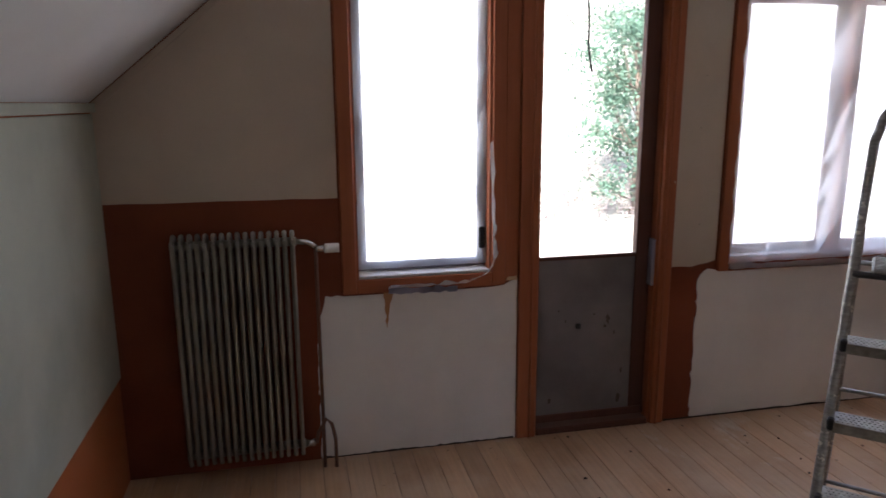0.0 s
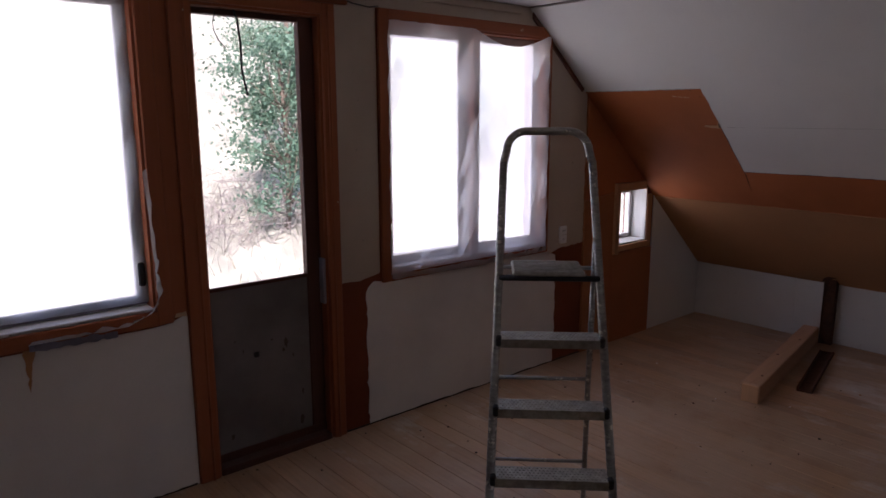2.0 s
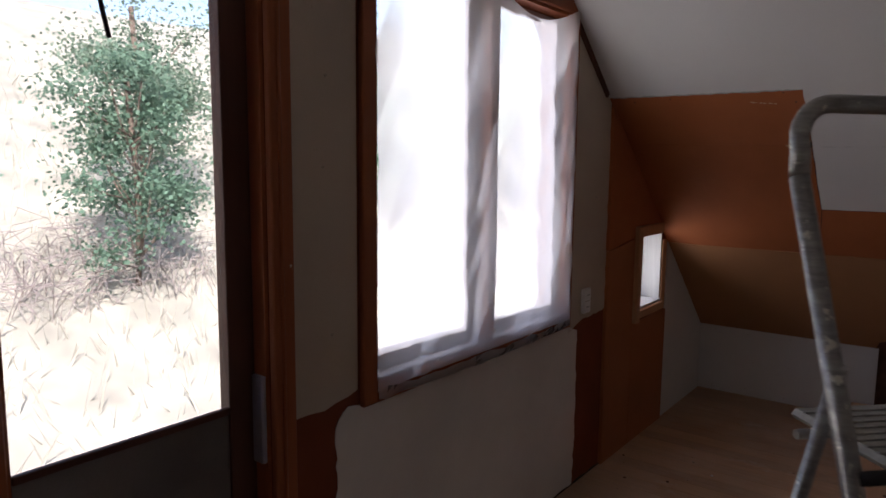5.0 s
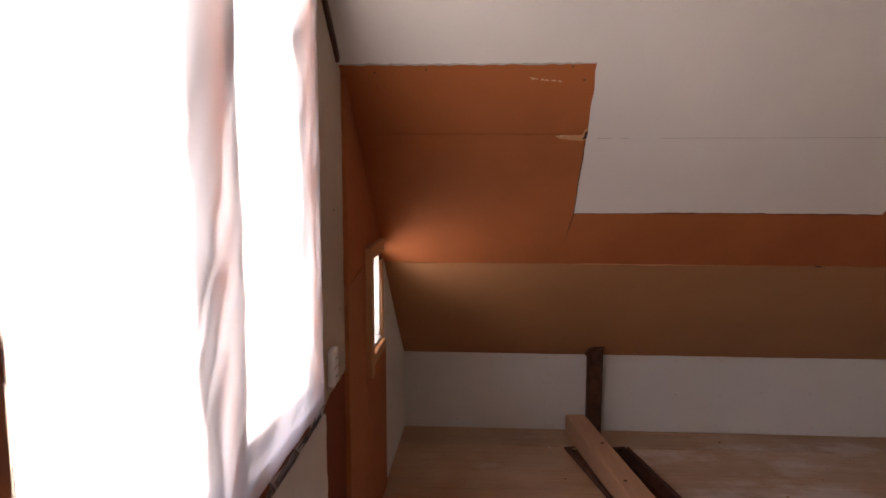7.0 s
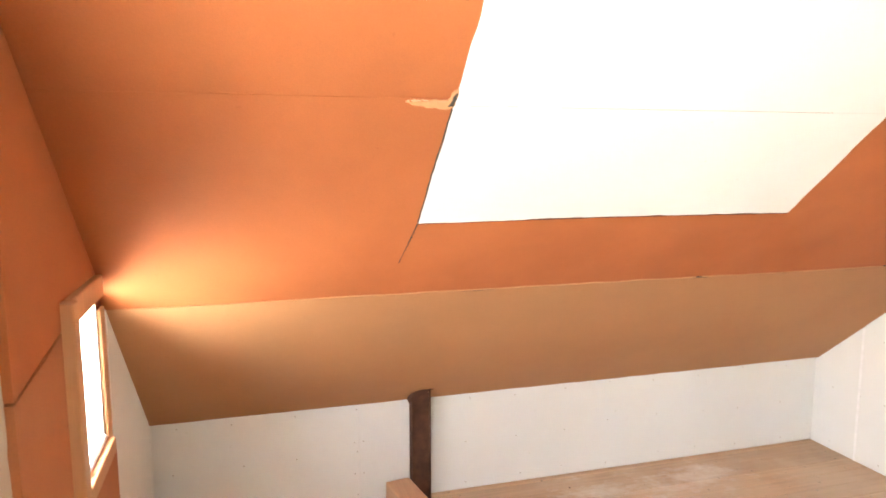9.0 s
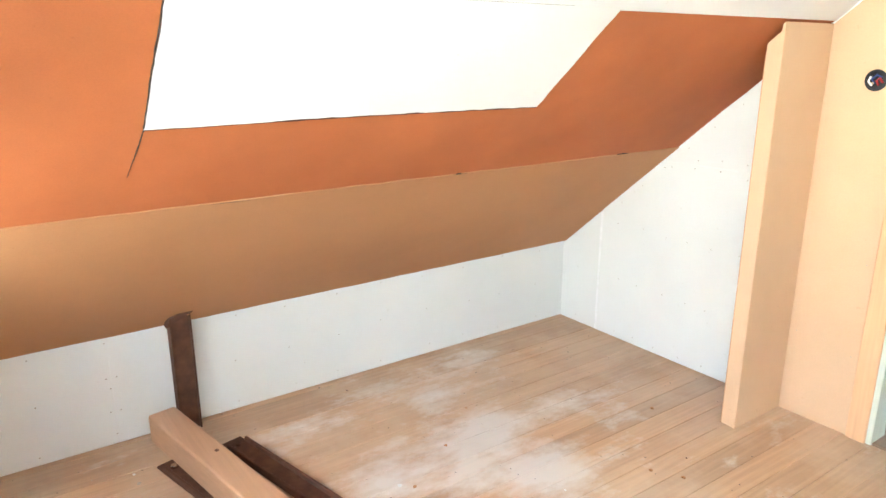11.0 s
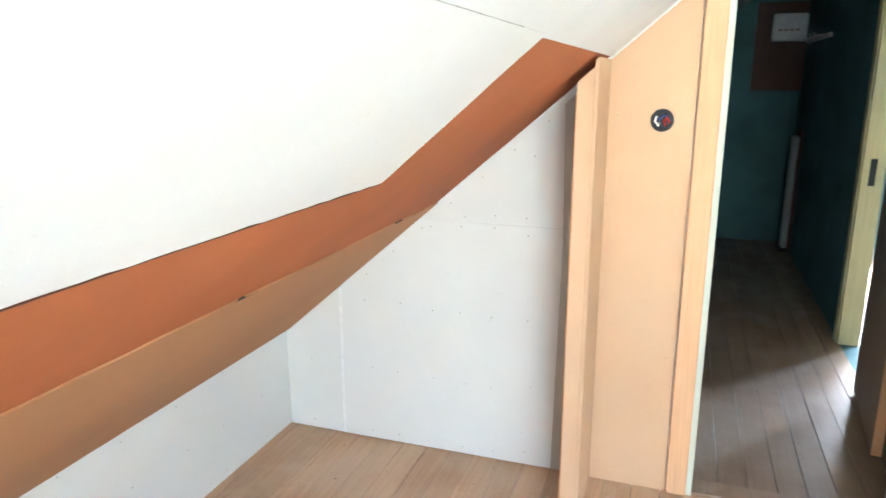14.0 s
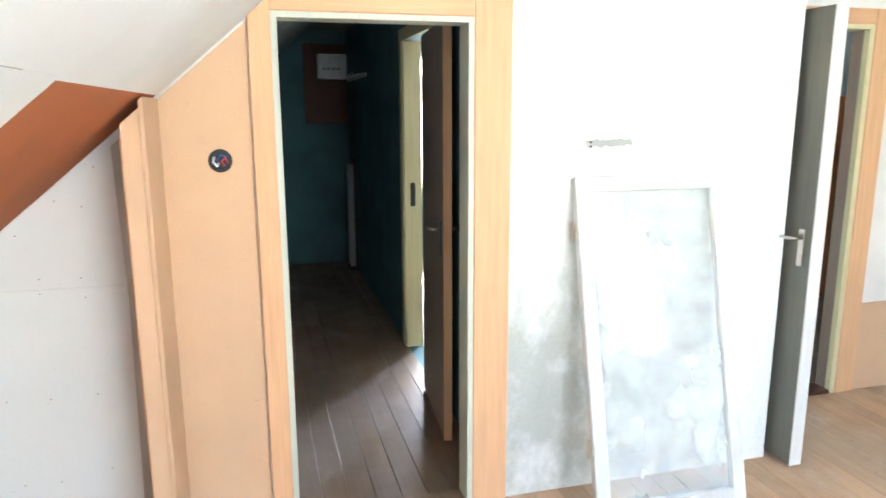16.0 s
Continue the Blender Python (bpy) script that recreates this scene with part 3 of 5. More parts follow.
YN = -0.002
slope_board("panel", [(YN, 0.002), (S, 0.002), (S, 0.988), (YN, 0.998)], TAN, 0.0142, "unpainted tan fibreboard panel with a ragged top edge", 0.09, 0.0035, {0, 2}, ceiling_slope)
slope_board("panel", [(YN, 0.985), (S, 0.980), (S, 1.888), (YN, 1.892)], ORANGE, 0.010, "orange-brown fibreboard panel", 0.09, 0.0006, {2}, ceiling_slope)
slope_board("panel", [(YN, 1.8935), (S, 1.8895), (S, sl), (YN, sl)], ORANGE, 0.010, "orange-brown fibreboard panel", 0.2, 0.0005, {0}, ceiling_slope)
slope_board("panel", [(-0.892, 1.404), (-1.5, 1.411), (-2.182, 1.403), (-2.178, 1.8742), (-0.888, 1.8742)], CEIL_WHITE, 0.0135, "white painted ceiling board", 0.035, 0.003, {0, 1, 2, 4}, ceiling_slope)
slope_board("panel", [(-0.888, 1.875), (-2.178, 1.875), (-2.181, 1.864), (S, 1.864), (S, sl), (YN, sl), (YN, 2.242), (-0.882, 2.238)], CEIL_WHITE, 0.0135, "white painted ceiling board", 0.035, 0.0035, {6, 7}, ceiling_slope)
slope_board("tear", [(-0.775, 1.883), (-0.79, 1.874), (-0.805, 1.872), (-0.835, 1.866), (-0.858, 1.862), (-0.880, 1.864), (-0.889, 1.872), (-0.889, 1.925), (-0.880, 1.918), (-0.872, 1.890), (-0.82, 1.885)], SMALLCASE, 0.0148, "torn pale paper edge", 0.009, 0.003, None, ceiling_slope)
slope_board("tear", [(-0.874, 1.872), (-0.889, 1.874), (-0.890, 1.915), (-0.884, 1.912)], SEAM, 0.0156, "dark hole behind the torn edge", 0.009, 0.002, None, ceiling_slope)
slope_board("crack", [(-0.8945, 1.406), (-0.886, 1.31), (-0.872, 1.19), (-0.870, 1.19), (-0.882, 1.31), (-0.8915, 1.406)], SEAM, 0.0112, "thin dark crack", 0.03, 0.0009, None, ceiling_slope)
slope_board("crack", [(-0.8925, 1.41), (-0.8895, 1.60), (-0.8885, 1.86), (-0.8860, 1.86), (-0.8868, 1.60), (-0.8895, 1.41)], SEAM, 0.0142, "dark edge of the white board", 0.022, 0.0013, None, ceiling_slope)
slope_board("crack", [(-0.892, 1.400), (-1.5, 1.407), (-2.18, 1.399), (-2.18, 1.4015), (-1.5, 1.4085), (-0.892, 1.4025)], DARKWOOD, 0.0142, "dark lower edge of the white board", 0.03, 0.0008, None, ceiling_slope)
slope_board("paint_edge", [(-0.02, 2.239), (-0.45, 2.236), (-0.882, 2.236), (-0.882, 2.2415), (-0.45, 2.2425), (-0.02, 2.2455)], CHIP, 0.0146, "grey ragged paint edge", 0.016, 0.0028, None, ceiling_slope)
for y0, y1 in ((-0.93, -0.985), (-1.02, -1.05), (-1.16, -1.98)):
    slope_board("crack", [(y0, 1.8735), (y1, 1.8737), (y1, 1.8750), (y0, 1.8749)], CHIP, 0.0142, "fine joint between white boards", 0.05, 0.0006, None, ceiling_slope)
for k in range(16):
    y = -0.66 - 0.012 * k + rng.uniform(-0.006, 0.006)
    e = rng.uniform(0.003, 0.008)
    lift = 2.172 - 0.002 * k if k < 9 else 1.884
    slope_board("scratch", [(y, lift + rng.uniform(-0.006, 0.006)), (y - e * 1.6, lift - e * 0.4), (y - e * 2, lift + e * 0.3), (y - e, lift + e * 0.6)], BEIGE, 0.0112, "pale scratch in the board", 0.006, 0.0012, None, ceiling_slope)
for y, s in ((-0.80, 2.22), (-0.845, 2.16), (-0.12, 2.20), (-0.30, 2.21), (-0.45, 2.235)):
    slope_board("nail_head", [(y, s), (y - 0.006, s), (y - 0.006, s + 0.006), (y, s + 0.006)], SEAM, 0.0112, "", 1.0, 0.0, None, ceiling_slope)
for y0, y1 in ((-1.12, -1.25), (-2.05, -2.12), (-2.98, -3.05)):
    slope_board("gap", [(y0, 0.991), (y1, 0.990), ((y0 + y1) / 2, 0.9928)], SEAM, 0.0150, "dark open joint", 0.1, 0.0, None, ceiling_slope)

slope_board("gap", [(-0.12, 0.0), (-0.86, 0.0), (-0.84, 0.004), (-0.5, 0.009), (-0.2, 0.004)], SEAM, 0.0132, "dark open joint", 0.05, 0.001, {2, 3}, ceiling_slope)
for y0, y1 in ((YN, -0.8812), (-0.882, S)):
    pts = [(KX, y, z) for y, z in ragged([(y0, 0.004), (y1, 0.004), (y1, KZ - 0.006), (y0, KZ - 0.006)], 0.1, 0.0018, rng, {2})]
    part("panel", extrude_poly(pts, (0.012, 0, 0)), GYPSUM, wall_east)

# south end of the recess: gypsum in three pieces
FIN0, FIN1, FINY = 2.535, 2.599, -3.088


def south_board(name, corners, mat, label, parent=wall_south, depth=0.012):
    return part(name, extrude_poly([(x, S, z) for x, z in corners], (0, depth, 0)), mat, parent, label)


south_board("panel", [(3.666, 0.004), (KX - 0.002, 0.004), (KX - 0.002, roof_z(KX, 0.02)), (3.666, roof_z(3.666, 0.02))], GYPSUM, "white gypsum board", depth=0.010)
south_board("panel", [(FIN1, 0.006), (3.660, 0.004), (3.660, roof_z(3.66, 0.02)), (3.316, 1.048), (FIN1, 1.048)], GYPSUM, "white gypsum board")
south_board("panel", [(FIN1, 1.0492), (3.313, 1.0492), (FIN1, roof_z(FIN1, 0.035))], GYPSUM, "white gypsum board")
south_board("grey_strip", [(FIN1 + 0.004, 0.006), (FIN1 + 0.095, 0.006), (FIN1 + 0.088, 0.5), (FIN1 + 0.080, 1.0), (FIN1 + 0.092, roof_z(FIN1 + 0.092, 0.05)), (FIN1 + 0.004, roof_z(FIN1, 0.05))], STRIP_GREY, "grey-beige strip on the gypsum beside the boxed post", depth=0.0138)
south_board("joint_strip", [(3.656, 0.004), (3.670, 0.004), (3.670, roof_z(3.67, 0.03)), (3.656, roof_z(3.656, 0.03))], VALVE_WHITE, "pale joint strip", depth=0.0135)
south_board("panel", [(2.232, 0.0), (FIN0, 0.0), (FIN0, roof_z(FIN0, 0.03)), (2.232, roof_z(2.232, 0.03))], BEIGE, "beige fibreboard panel", depth=0.012)
pts = ragged([(0.73, 1.50), (0.93, 1.492), (0.935, 1.522), (0.74, 1.526)], 0.012, 0.005, rng)
south_board("chipped_spot", pts, CHIP, "grey chipped spot in the plaster", depth=0.004)
for x, z in ((0.917, 1.515), (0.917, 1.497)):
    part("plug_hole", box(x - 0.005, x + 0.005, S + 0.003, S + 0.006, z - 0.005, z + 0.005, 0.002), SEAM, wall_south)

# screw heads of the gypsum boards
bm = bmesh.new()


def dot(x, y, z, nx, ny, r=0.0032):
    m = Matrix.Translation((x, y, z)) @ Vector((nx, ny, 0)).to_track_quat("Z", "Y").to_matrix().to_4x4()
    bmesh.ops.create_circle(bm, cap_ends=True, segments=7, radius=r, matrix=m)


for y in [-0.09 - 0.26 * k for k in range(13)]:
    for z in (0.045, 0.25, 0.455):
        dot(KX - 0.0012, y + rng.uniform(-0.03, 0.03), z + rng.uniform(-0.012, 0.012), -1, 0)
for y in (-0.862, -0.902):
    for z in (0.15, 0.30):
        dot(KX - 0.0012, y, z, -1, 0)
for x in [2.66 + 0.145 * k for k in range(9)]:
    for z in (0.05, 0.35, 0.66, 1.02, 1.08, 1.32):
        if z < roof_z(x, 0.08):
            dot(x + rng.uniform(-0.02, 0.02), S + 0.0132, z + rng.uniform(-0.015, 0.015), 0, 1)
for k in range(8):
    x = 2.75 + 0.13 * k
    dot(x, S + 0.0132, roof_z(x, 0.065), 0, 1)
    dot(2.66, S + 0.0132, 0.12 + 0.17 * k, 0, 1)
for z in (0.35, 0.75, 1.15, 1.45):
    dot(2.262, S + 0.0132, z, 0, 1, 0.0025)
    dot(2.50, S + 0.0132, z + 0.04, 0, 1, 0.0025)
screws = link_mesh("screw_heads", bm, SPOT)
screws.parent = wall_south
tagged(screws, "small brown screw heads", kind="stuff")


# boxed fin at the end of the recess
fin = thing("boxed_post", pose(FIN0, FINY, 0), "beige fibreboard boxed post projecting from the partition", "post")
w, d = FIN1 - FIN0, FINY - S - 0.012
bm = box(0.008, w, -d, -0.0, 0, 2.0, 0.002)
cut_above(bm, (KX - FIN0, 0, KZ - 0.05), (SA, 0, CA))
part("core", bm, BEIGE, fin)
bm = box(-0.004, 0.008, -d, 0.006, 0, 2.0, 0.0015)
cut_above(bm, (KX - FIN0, 0, KZ - 0.03), (SA, 0, CA))
part("side_board", bm, BEIGE, fin, "beige board with a rough cut edge")
bm = box(w, w + 0.004, -d, -0.003, 0, 2.0)
cut_above(bm, (KX - FIN0, 0, KZ - 0.09), (SA, 0, CA))
part("inner_board", bm, TAN, fin, "darker unpainted board")


# ---- windows ----
def frame_bars(x0, x1, z0, z1, y0, y1, w, name, mat, mat_h, parent, bevel=0.004):
    """Four mitre-less bars round an opening, as parts of their own."""
    part(name, box(x0 - w, x0, y0, y1, z0 - w, z1 + w, bevel), mat, parent)
    part(name, box(x1, x1 + w, y0, y1, z0 - w, z1 + w, bevel), mat, parent)
    part(name, box(x0, x1, y0, y1, z1, z1 + w, bevel), mat_h, parent)
    part(name, box(x0, x1, y0, y1, z0 - w, z0, bevel), mat_h, parent)


def reveal(x0, x1, z0, z1, parent, mat, y1=0.2):
    part("reveal", box(x0, x0 + 0.012, -0.001, y1, z0, z1), mat, parent)
    part("reveal", box(x1 - 0.012, x1, -0.001, y1, z0, z1), mat, parent)
    part("reveal", box(x0 + 0.012, x1 - 0.012, -0.001, y1, z1 - 0.012, z1), mat, parent)
    part("window_sill", box(x0 + 0.012, x1 - 0.012, -0.012, y1, z0, z0 + 0.016, 0.004), SASH, parent)


def sash(x0, x1, z0, z1, y, w, parent, mat=SASH):
    s = part("sash", box(x0, x0 + w, y, y + 0.04, z0, z1, 0.004), mat, parent)
    part("stile", box(x1 - w, x1, y, y + 0.04, z0, z1, 0.004), mat, s)
    part("rail", box(x0 + w, x1 - w, y, y + 0.04, z1 - w, z1, 0.004), mat, s)
    part("rail", box(x0 + w, x1 - w, y, y + 0.04, z0, z0 + w, 0.004), mat, s)
    p = part("pane", box(x0 + w, x1 - w, y + 0.018, y + 0.022, z0 + w, z1 - w), GLASS, s)
    p.visible_shadow = False


def empty_structure(name, label, category):
    return tagged(new(name), label, category, kind="structure")


win1 = empty_structure("window_1", "tall window in a chipped red-brown casing", "window")
a, b, c, d = G_OPEN[0]
frame_bars(a, b, c, d, -0.022, 0.0, 0.068, "window_frame", CASING, CASING_H, win1)
reveal(a, b, c, d, win1, CASING)
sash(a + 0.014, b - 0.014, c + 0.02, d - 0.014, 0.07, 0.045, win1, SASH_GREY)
part("hinge", box(b - 0.05, b - 0.02, 0.045, 0.075, 1.02, 1.13, 0.006), BLACK, win1, "black iron window catch")

win2 = empty_structure("window_2", "wide two-light window in a chipped red-brown casing", "window")
a, b, c, d = G_OPEN[2]
frame_bars(a, b, c, d, -0.022, 0.0, 0.065, "window_frame", CASING, CASING_H, win2)
reveal(a, b, c, d, win2, CASING)
part("mullion", box(1.150, 1.205, -0.012, 0.13, c + 0.016, d - 0.012, 0.006), CASING, win2)
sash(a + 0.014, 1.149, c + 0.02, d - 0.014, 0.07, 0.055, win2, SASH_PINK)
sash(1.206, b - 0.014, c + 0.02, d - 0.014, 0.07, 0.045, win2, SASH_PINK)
for z in (1.15, 1.75):
    part("catch", box(1.16, 1.20, 0.015, 0.03, z, z + 0.05, 0.005), BLACK, win2, "black window catch")

win3 = empty_structure("window_3", "small square window with a pale frame", "window")
a, b, c, d = G_OPEN[3]
part("window_frame", box(a - 0.050, a, -0.045, 0.0, c - 0.06, d + 0.06, 0.003), SMALLCASE, win3)
part("window_frame", box(a, b, -0.030, 0.0, c - 0.045, c, 0.003), SMALLCASE, win3)
part("window_frame", box(a, b - 0.06, -0.034, 0.0, d, d + 0.06, 0.003), SMALLCASE, win3)
part("window_frame", box(b, b + 0.06, -0.012, 0.0, c - 0.055, roof_z(b + 0.06, 0.02), 0.003), SMALLCASE, win3)
for q in ((a, a + 0.01, c, d), (b - 0.01, b, c, d)):
    part("reveal", box(q[0], q[1], 0.0, 0.2, q[2], q[3]), WHITEFRAME, win3, "white painted reveal")
part("reveal", box(a + 0.01, b - 0.01, 0.0, 0.2, d - 0.01, d), WHITEFRAME, win3)
part("window_sill", box(a + 0.01, b - 0.01, -0.01, 0.2, c, c + 0.014, 0.004), WHITEFRAME, win3)
sash(a + 0.01, b - 0.01, c + 0.014, d - 0.01, 0.13, 0.035, win3)
part("catch", box(a + 0.012, a + 0.03, 0.09, 0.13, 0.86, 0.95, 0.004), BLACK, win3, "black iron window catch")

# balcony door
door1 = empty_structure("door_1", "glazed balcony door with a scuffed grey lower panel", "door")
a, b, c, d = G_OPEN[1]
part("door_frame", box(a - 0.10, a, -0.024, 0.0, 0.0, d + 0.055, 0.004), CASING, door1)
part("door_frame", box(b, b + 0.075, -0.024, 0.0, 0.0, d + 0.055, 0.004), CASING, door1)
part("door_frame", box(a, b, -0.024, 0.0, d, d + 0.055, 0.004), CASING_H, door1)
part("bead", tube([(b + 0.030, -0.025, 0.0), (b + 0.030, -0.025, d + 0.05)], 0.006, 8), CASING, door1)
part("bead", tube([(a - 0.035, -0.025, 0.0), (a - 0.035, -0.025, d + 0.05)], 0.006, 8), CASING, door1)
part("head_moulding", box(a - 0.13, b + 0.15, -0.036, 0.0, d + 0.056, d + 0.078, 0.005), CASING_H, door1)
part("jamb", box(a, a + 0.012, 0.0, 0.2, 0.0, d), CASING, door1)
part("jamb", box(b - 0.012, b, 0.0, 0.2, 0.0, d), CASING, door1)
part("jamb", box(a + 0.012, b - 0.012, 0.0, 0.2, d - 0.012, d), CASING, door1)
# A highlight on the jamb, built as a short pale strip.
part("jamb_highlight", box(b - 0.028, b - 0.012, 0.0, 0.045, 0.78, 1.03, 0.003), TAPE, door1, "pale strip standing in for a highlight on the jamb")
part("threshold", box(a + 0.012, b - 0.012, -0.015, 0.2, -0.004, 0.035, 0.006), DARKWOOD, door1, "dark worn threshold")
GX0, GX1, GZ0, GZ1 = -0.535, 0.002, 0.955, 2.238
leaf = part("leaf", box(a + 0.014, GX0, 0.045, 0.09, 0.04, d - 0.015, 0.003), DARKWOOD, door1, "dark brown door leaf")
part("stile", box(GX1, b - 0.014, 0.045, 0.09, 0.04, d - 0.015, 0.003), DARKWOOD, leaf)
part("rail", box(GX0, GX1, 0.045, 0.09, GZ1, d - 0.015, 0.003), DARKWOOD, leaf)
part("glazing_bead", box(GX0, GX1, 0.042, 0.06, GZ0 - 0.02, GZ0, 0.003), DARKWOOD, leaf)
part("lower_panel", box(GX0, GX1, 0.052, 0.085, 0.04, GZ0 - 0.02, 0.002), GREYDOOR, leaf, "scuffed grey painted panel")
part("kick_board", box(a + 0.014, b - 0.014, 0.036, 0.05, 0.04, 0.085, 0.004), DARKWOOD, leaf)
p = part("pane", box(GX0, GX1, 0.064, 0.068, GZ0, GZ1), GLASS, leaf)
p.visible_shadow = False
part("key_hole", box(-0.325, -0.295, 0.046, 0.053, 0.555, 0.585, 0.006), BLACK, leaf, "black plugged hole")
for x, z, w, h in ((-0.14, 0.60, 0.013, 0.030), (-0.155, 0.56, 0.008, 0.014), (-0.38, 0.60, 0.004, 0.010), (-0.05, 0.30, 0.008, 0.016), (-0.42, 0.66, 0.006, 0.008), (-0.22, 0.63, 0.007, 0.006), (-0.10, 0.52, 0.005, 0.012), (-0.46, 0.16, 0.012, 0.02), (-0.06, 0.14, 0.014, 0.03)):
    pts = [(x + w * math.cos(t) * rng.uniform(0.5, 1.2), 0.0512, z + h * math.sin(t) * rng.uniform(0.5, 1.2)) for t in [k * math.pi / 7 for k in range(14)]]
    part("scuff", extrude_poly(pts, (0, 0.0015, 0)), GRIME, leaf)
part("casing_strip", box(-0.735, a - 0.101, -0.006, 0.0, 0.872, 2.335, 0.002), CASING, door1, "red-brown strip between the casings")

# doorway to the dark room
dw = empty_structure("door_2", "doorway with pale orange casing to the dark room", "door")
a, b, c, d = D1
part("door_frame", box(b, b + 0.078, S, S + 0.030, 0, d + 0.09, 0.004), PEACH, dw)
part("door_frame", box(a - 0.150, a, S, S + 0.022, 0, d + 0.09, 0.004), PEACH, dw)
part("door_frame", box(a, b, S, S + 0.022, d, d + 0.09, 0.004), PEACH_H, dw)
part("jamb", box(b - 0.022, b, S - 0.105, S + 0.016, 0, d), JAMB, dw)
part("jamb", box(a, a + 0.022, S - 0.105, S + 0.016, 0, d), JAMB, dw)
part("jamb", box(a + 0.022, b - 0.022, S - 0.105, S + 0.016, d - 0.02, d), JAMB, dw)
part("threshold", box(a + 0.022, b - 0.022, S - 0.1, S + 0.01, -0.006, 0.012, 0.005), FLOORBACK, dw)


def lever(parent, m, mat=CHROME):
    """A door lever on a long plate; the plate lies in the local xz plane, facing -y."""
    bm = bmesh.new()
    add_box(bm, -0.018, 0.018, -0.006, 0.0, -0.11, 0.06, 0.004)
    pl = part("handle_plate", bm, mat, parent)
    pl.matrix_local = m
    bm = bmesh.new()
    add_tube(bm, [(0, 0, 0.02), (0, -0.045, 0.02), (0.006, -0.052, 0.02), (0.03, -0.054, 0.02), (0.11, -0.054, 0.018)], 0.0085, 10)
    part("handle", bm, mat, pl)


def door_leaf(name, hinge, angle, width, height, mat, edge_mat, label, thick=0.04):
    """A flush door leaf hinged at its local origin, running along +x."""
    t = thing(name, pose(*hinge, 0, 0, angle), label, "door")
    part("leaf", box(0, width - 0.003, -thick / 2, thick / 2, 0, height, 0.003), mat, t)
    part("leaf_edge", box(width - 0.003, width + 0.002, -thick / 2 - 0.0005, thick / 2 + 0.0005, 0.002, height - 0.002), edge_mat, t)
    lever(t, pose(width - 0.06, -thick / 2, 1.05, 0, 0, 180) @ pose(0, 0, 0, 0, 0, 180) @ Matrix.Scale(-1, 4, (1, 0, 0)))
    lever(t, pose(width - 0.06, thick / 2, 1.05, 0, 0, 180))
    for z in (0.25, height - 0.25):
        part("hinge", tube([(-0.004, -0.012, z - 0.05), (-0.004, -0.012, z + 0.05)], 0.008), CHROME, t)
    return t


door_leaf("door_leaf", (1.297, -4.70, 0.012), 84.5, 0.72, 2.03, DOORBROWN, PEACH, "brown flush door leaf standing open in the dark room")
# This leaf's face has its shade in the dark colour; the edge stays white.
door_leaf("door_leaf", (-0.122, S2 + 0.012, 0.012), 90.5, 0.67, 2.05, SHADEDOOR, WHITEFRAME, "white-edged door leaf standing wide open, its face coloured as shaded", 0.062)

# side doorway of the dark room
dw3 = empty_structure("door_3", "cream door frame in the teal wall", "door")
part("door_frame", box(1.25, 1.272, -5.55, -5.47, 0, 2.16, 0.004), CREAM, dw3)
part("door_frame", box(1.25, 1.272, -4.72, -4.64, 0, 2.16, 0.004), CREAM, dw3)
part("door_frame", box(1.25, 1.272, -5.47, -4.72, 2.08, 2.16, 0.004), CREAM, dw3)
part("jamb", box(1.145, 1.262, -5.47, -5.445, 0, 2.08), CREAM, dw3)
part("jamb", box(1.145, 1.262, -4.745, -4.72, 0, 2.08), CREAM, dw3)
part("strike_plate", box(1.19, 1.225, -5.446, -5.441, 1.0, 1.16, 0.002), BLACK, dw3, "dark strike plate")

# doorway in the set-back wall
dw4 = empty_structure("door_4", "doorway with pale orange casing and cream jamb", "door")
a, b, c, d = D2
part("door_frame", box(a - 0.145, a - 0.02, S2, S2 + 0.022, 0, d + 0.085, 0.004), PEACH, dw4)
part("door_frame", box(a - 0.02, b + 0.05, S2, S2 + 0.022, d + 0.005, d + 0.085, 0.004), PEACH_H, dw4)
part("jamb", box(a - 0.02, a + 0.012, S2 - 0.022, S2 + 0.016, 0, d), CREAM, dw4)
# Rear of the same cream jamb, coloured brown in place of its shadow.
part("jamb", box(a - 0.02, a + 0.004, S2 - 0.105, S2 - 0.022, 0, d), DOORBROWN, dw4)
part("jamb", box(b - 0.01, b + 0.012, S2 - 0.105, S2 + 0.0, 0, d), CREAM, dw4)
part("jamb", box(a + 0.012, b - 0.01, S2 - 0.105, S2 + 0.016, d - 0.02, d + 0.004), CREAM, dw4)
part("threshold", box(a + 0.012, b - 0.01, S2 - 0.1, S2 + 0.02, -0.006, 0.02, 0.006), DARKWOOD, dw4, "worn dark threshold")

# back gable window
win4 = empty_structure("window_4", "bright window at the end of the back room", "window")
a, b, c, d = W3
frame_bars(a, b, c, d, BACK, BACK + 0.02, 0.06, "window_frame", CREAM, CREAM, win4)
part("mullion", box(-0.72, -0.62, BACK - 0.12, BACK - 0.05, c, d, 0.004), CREAM, win4)


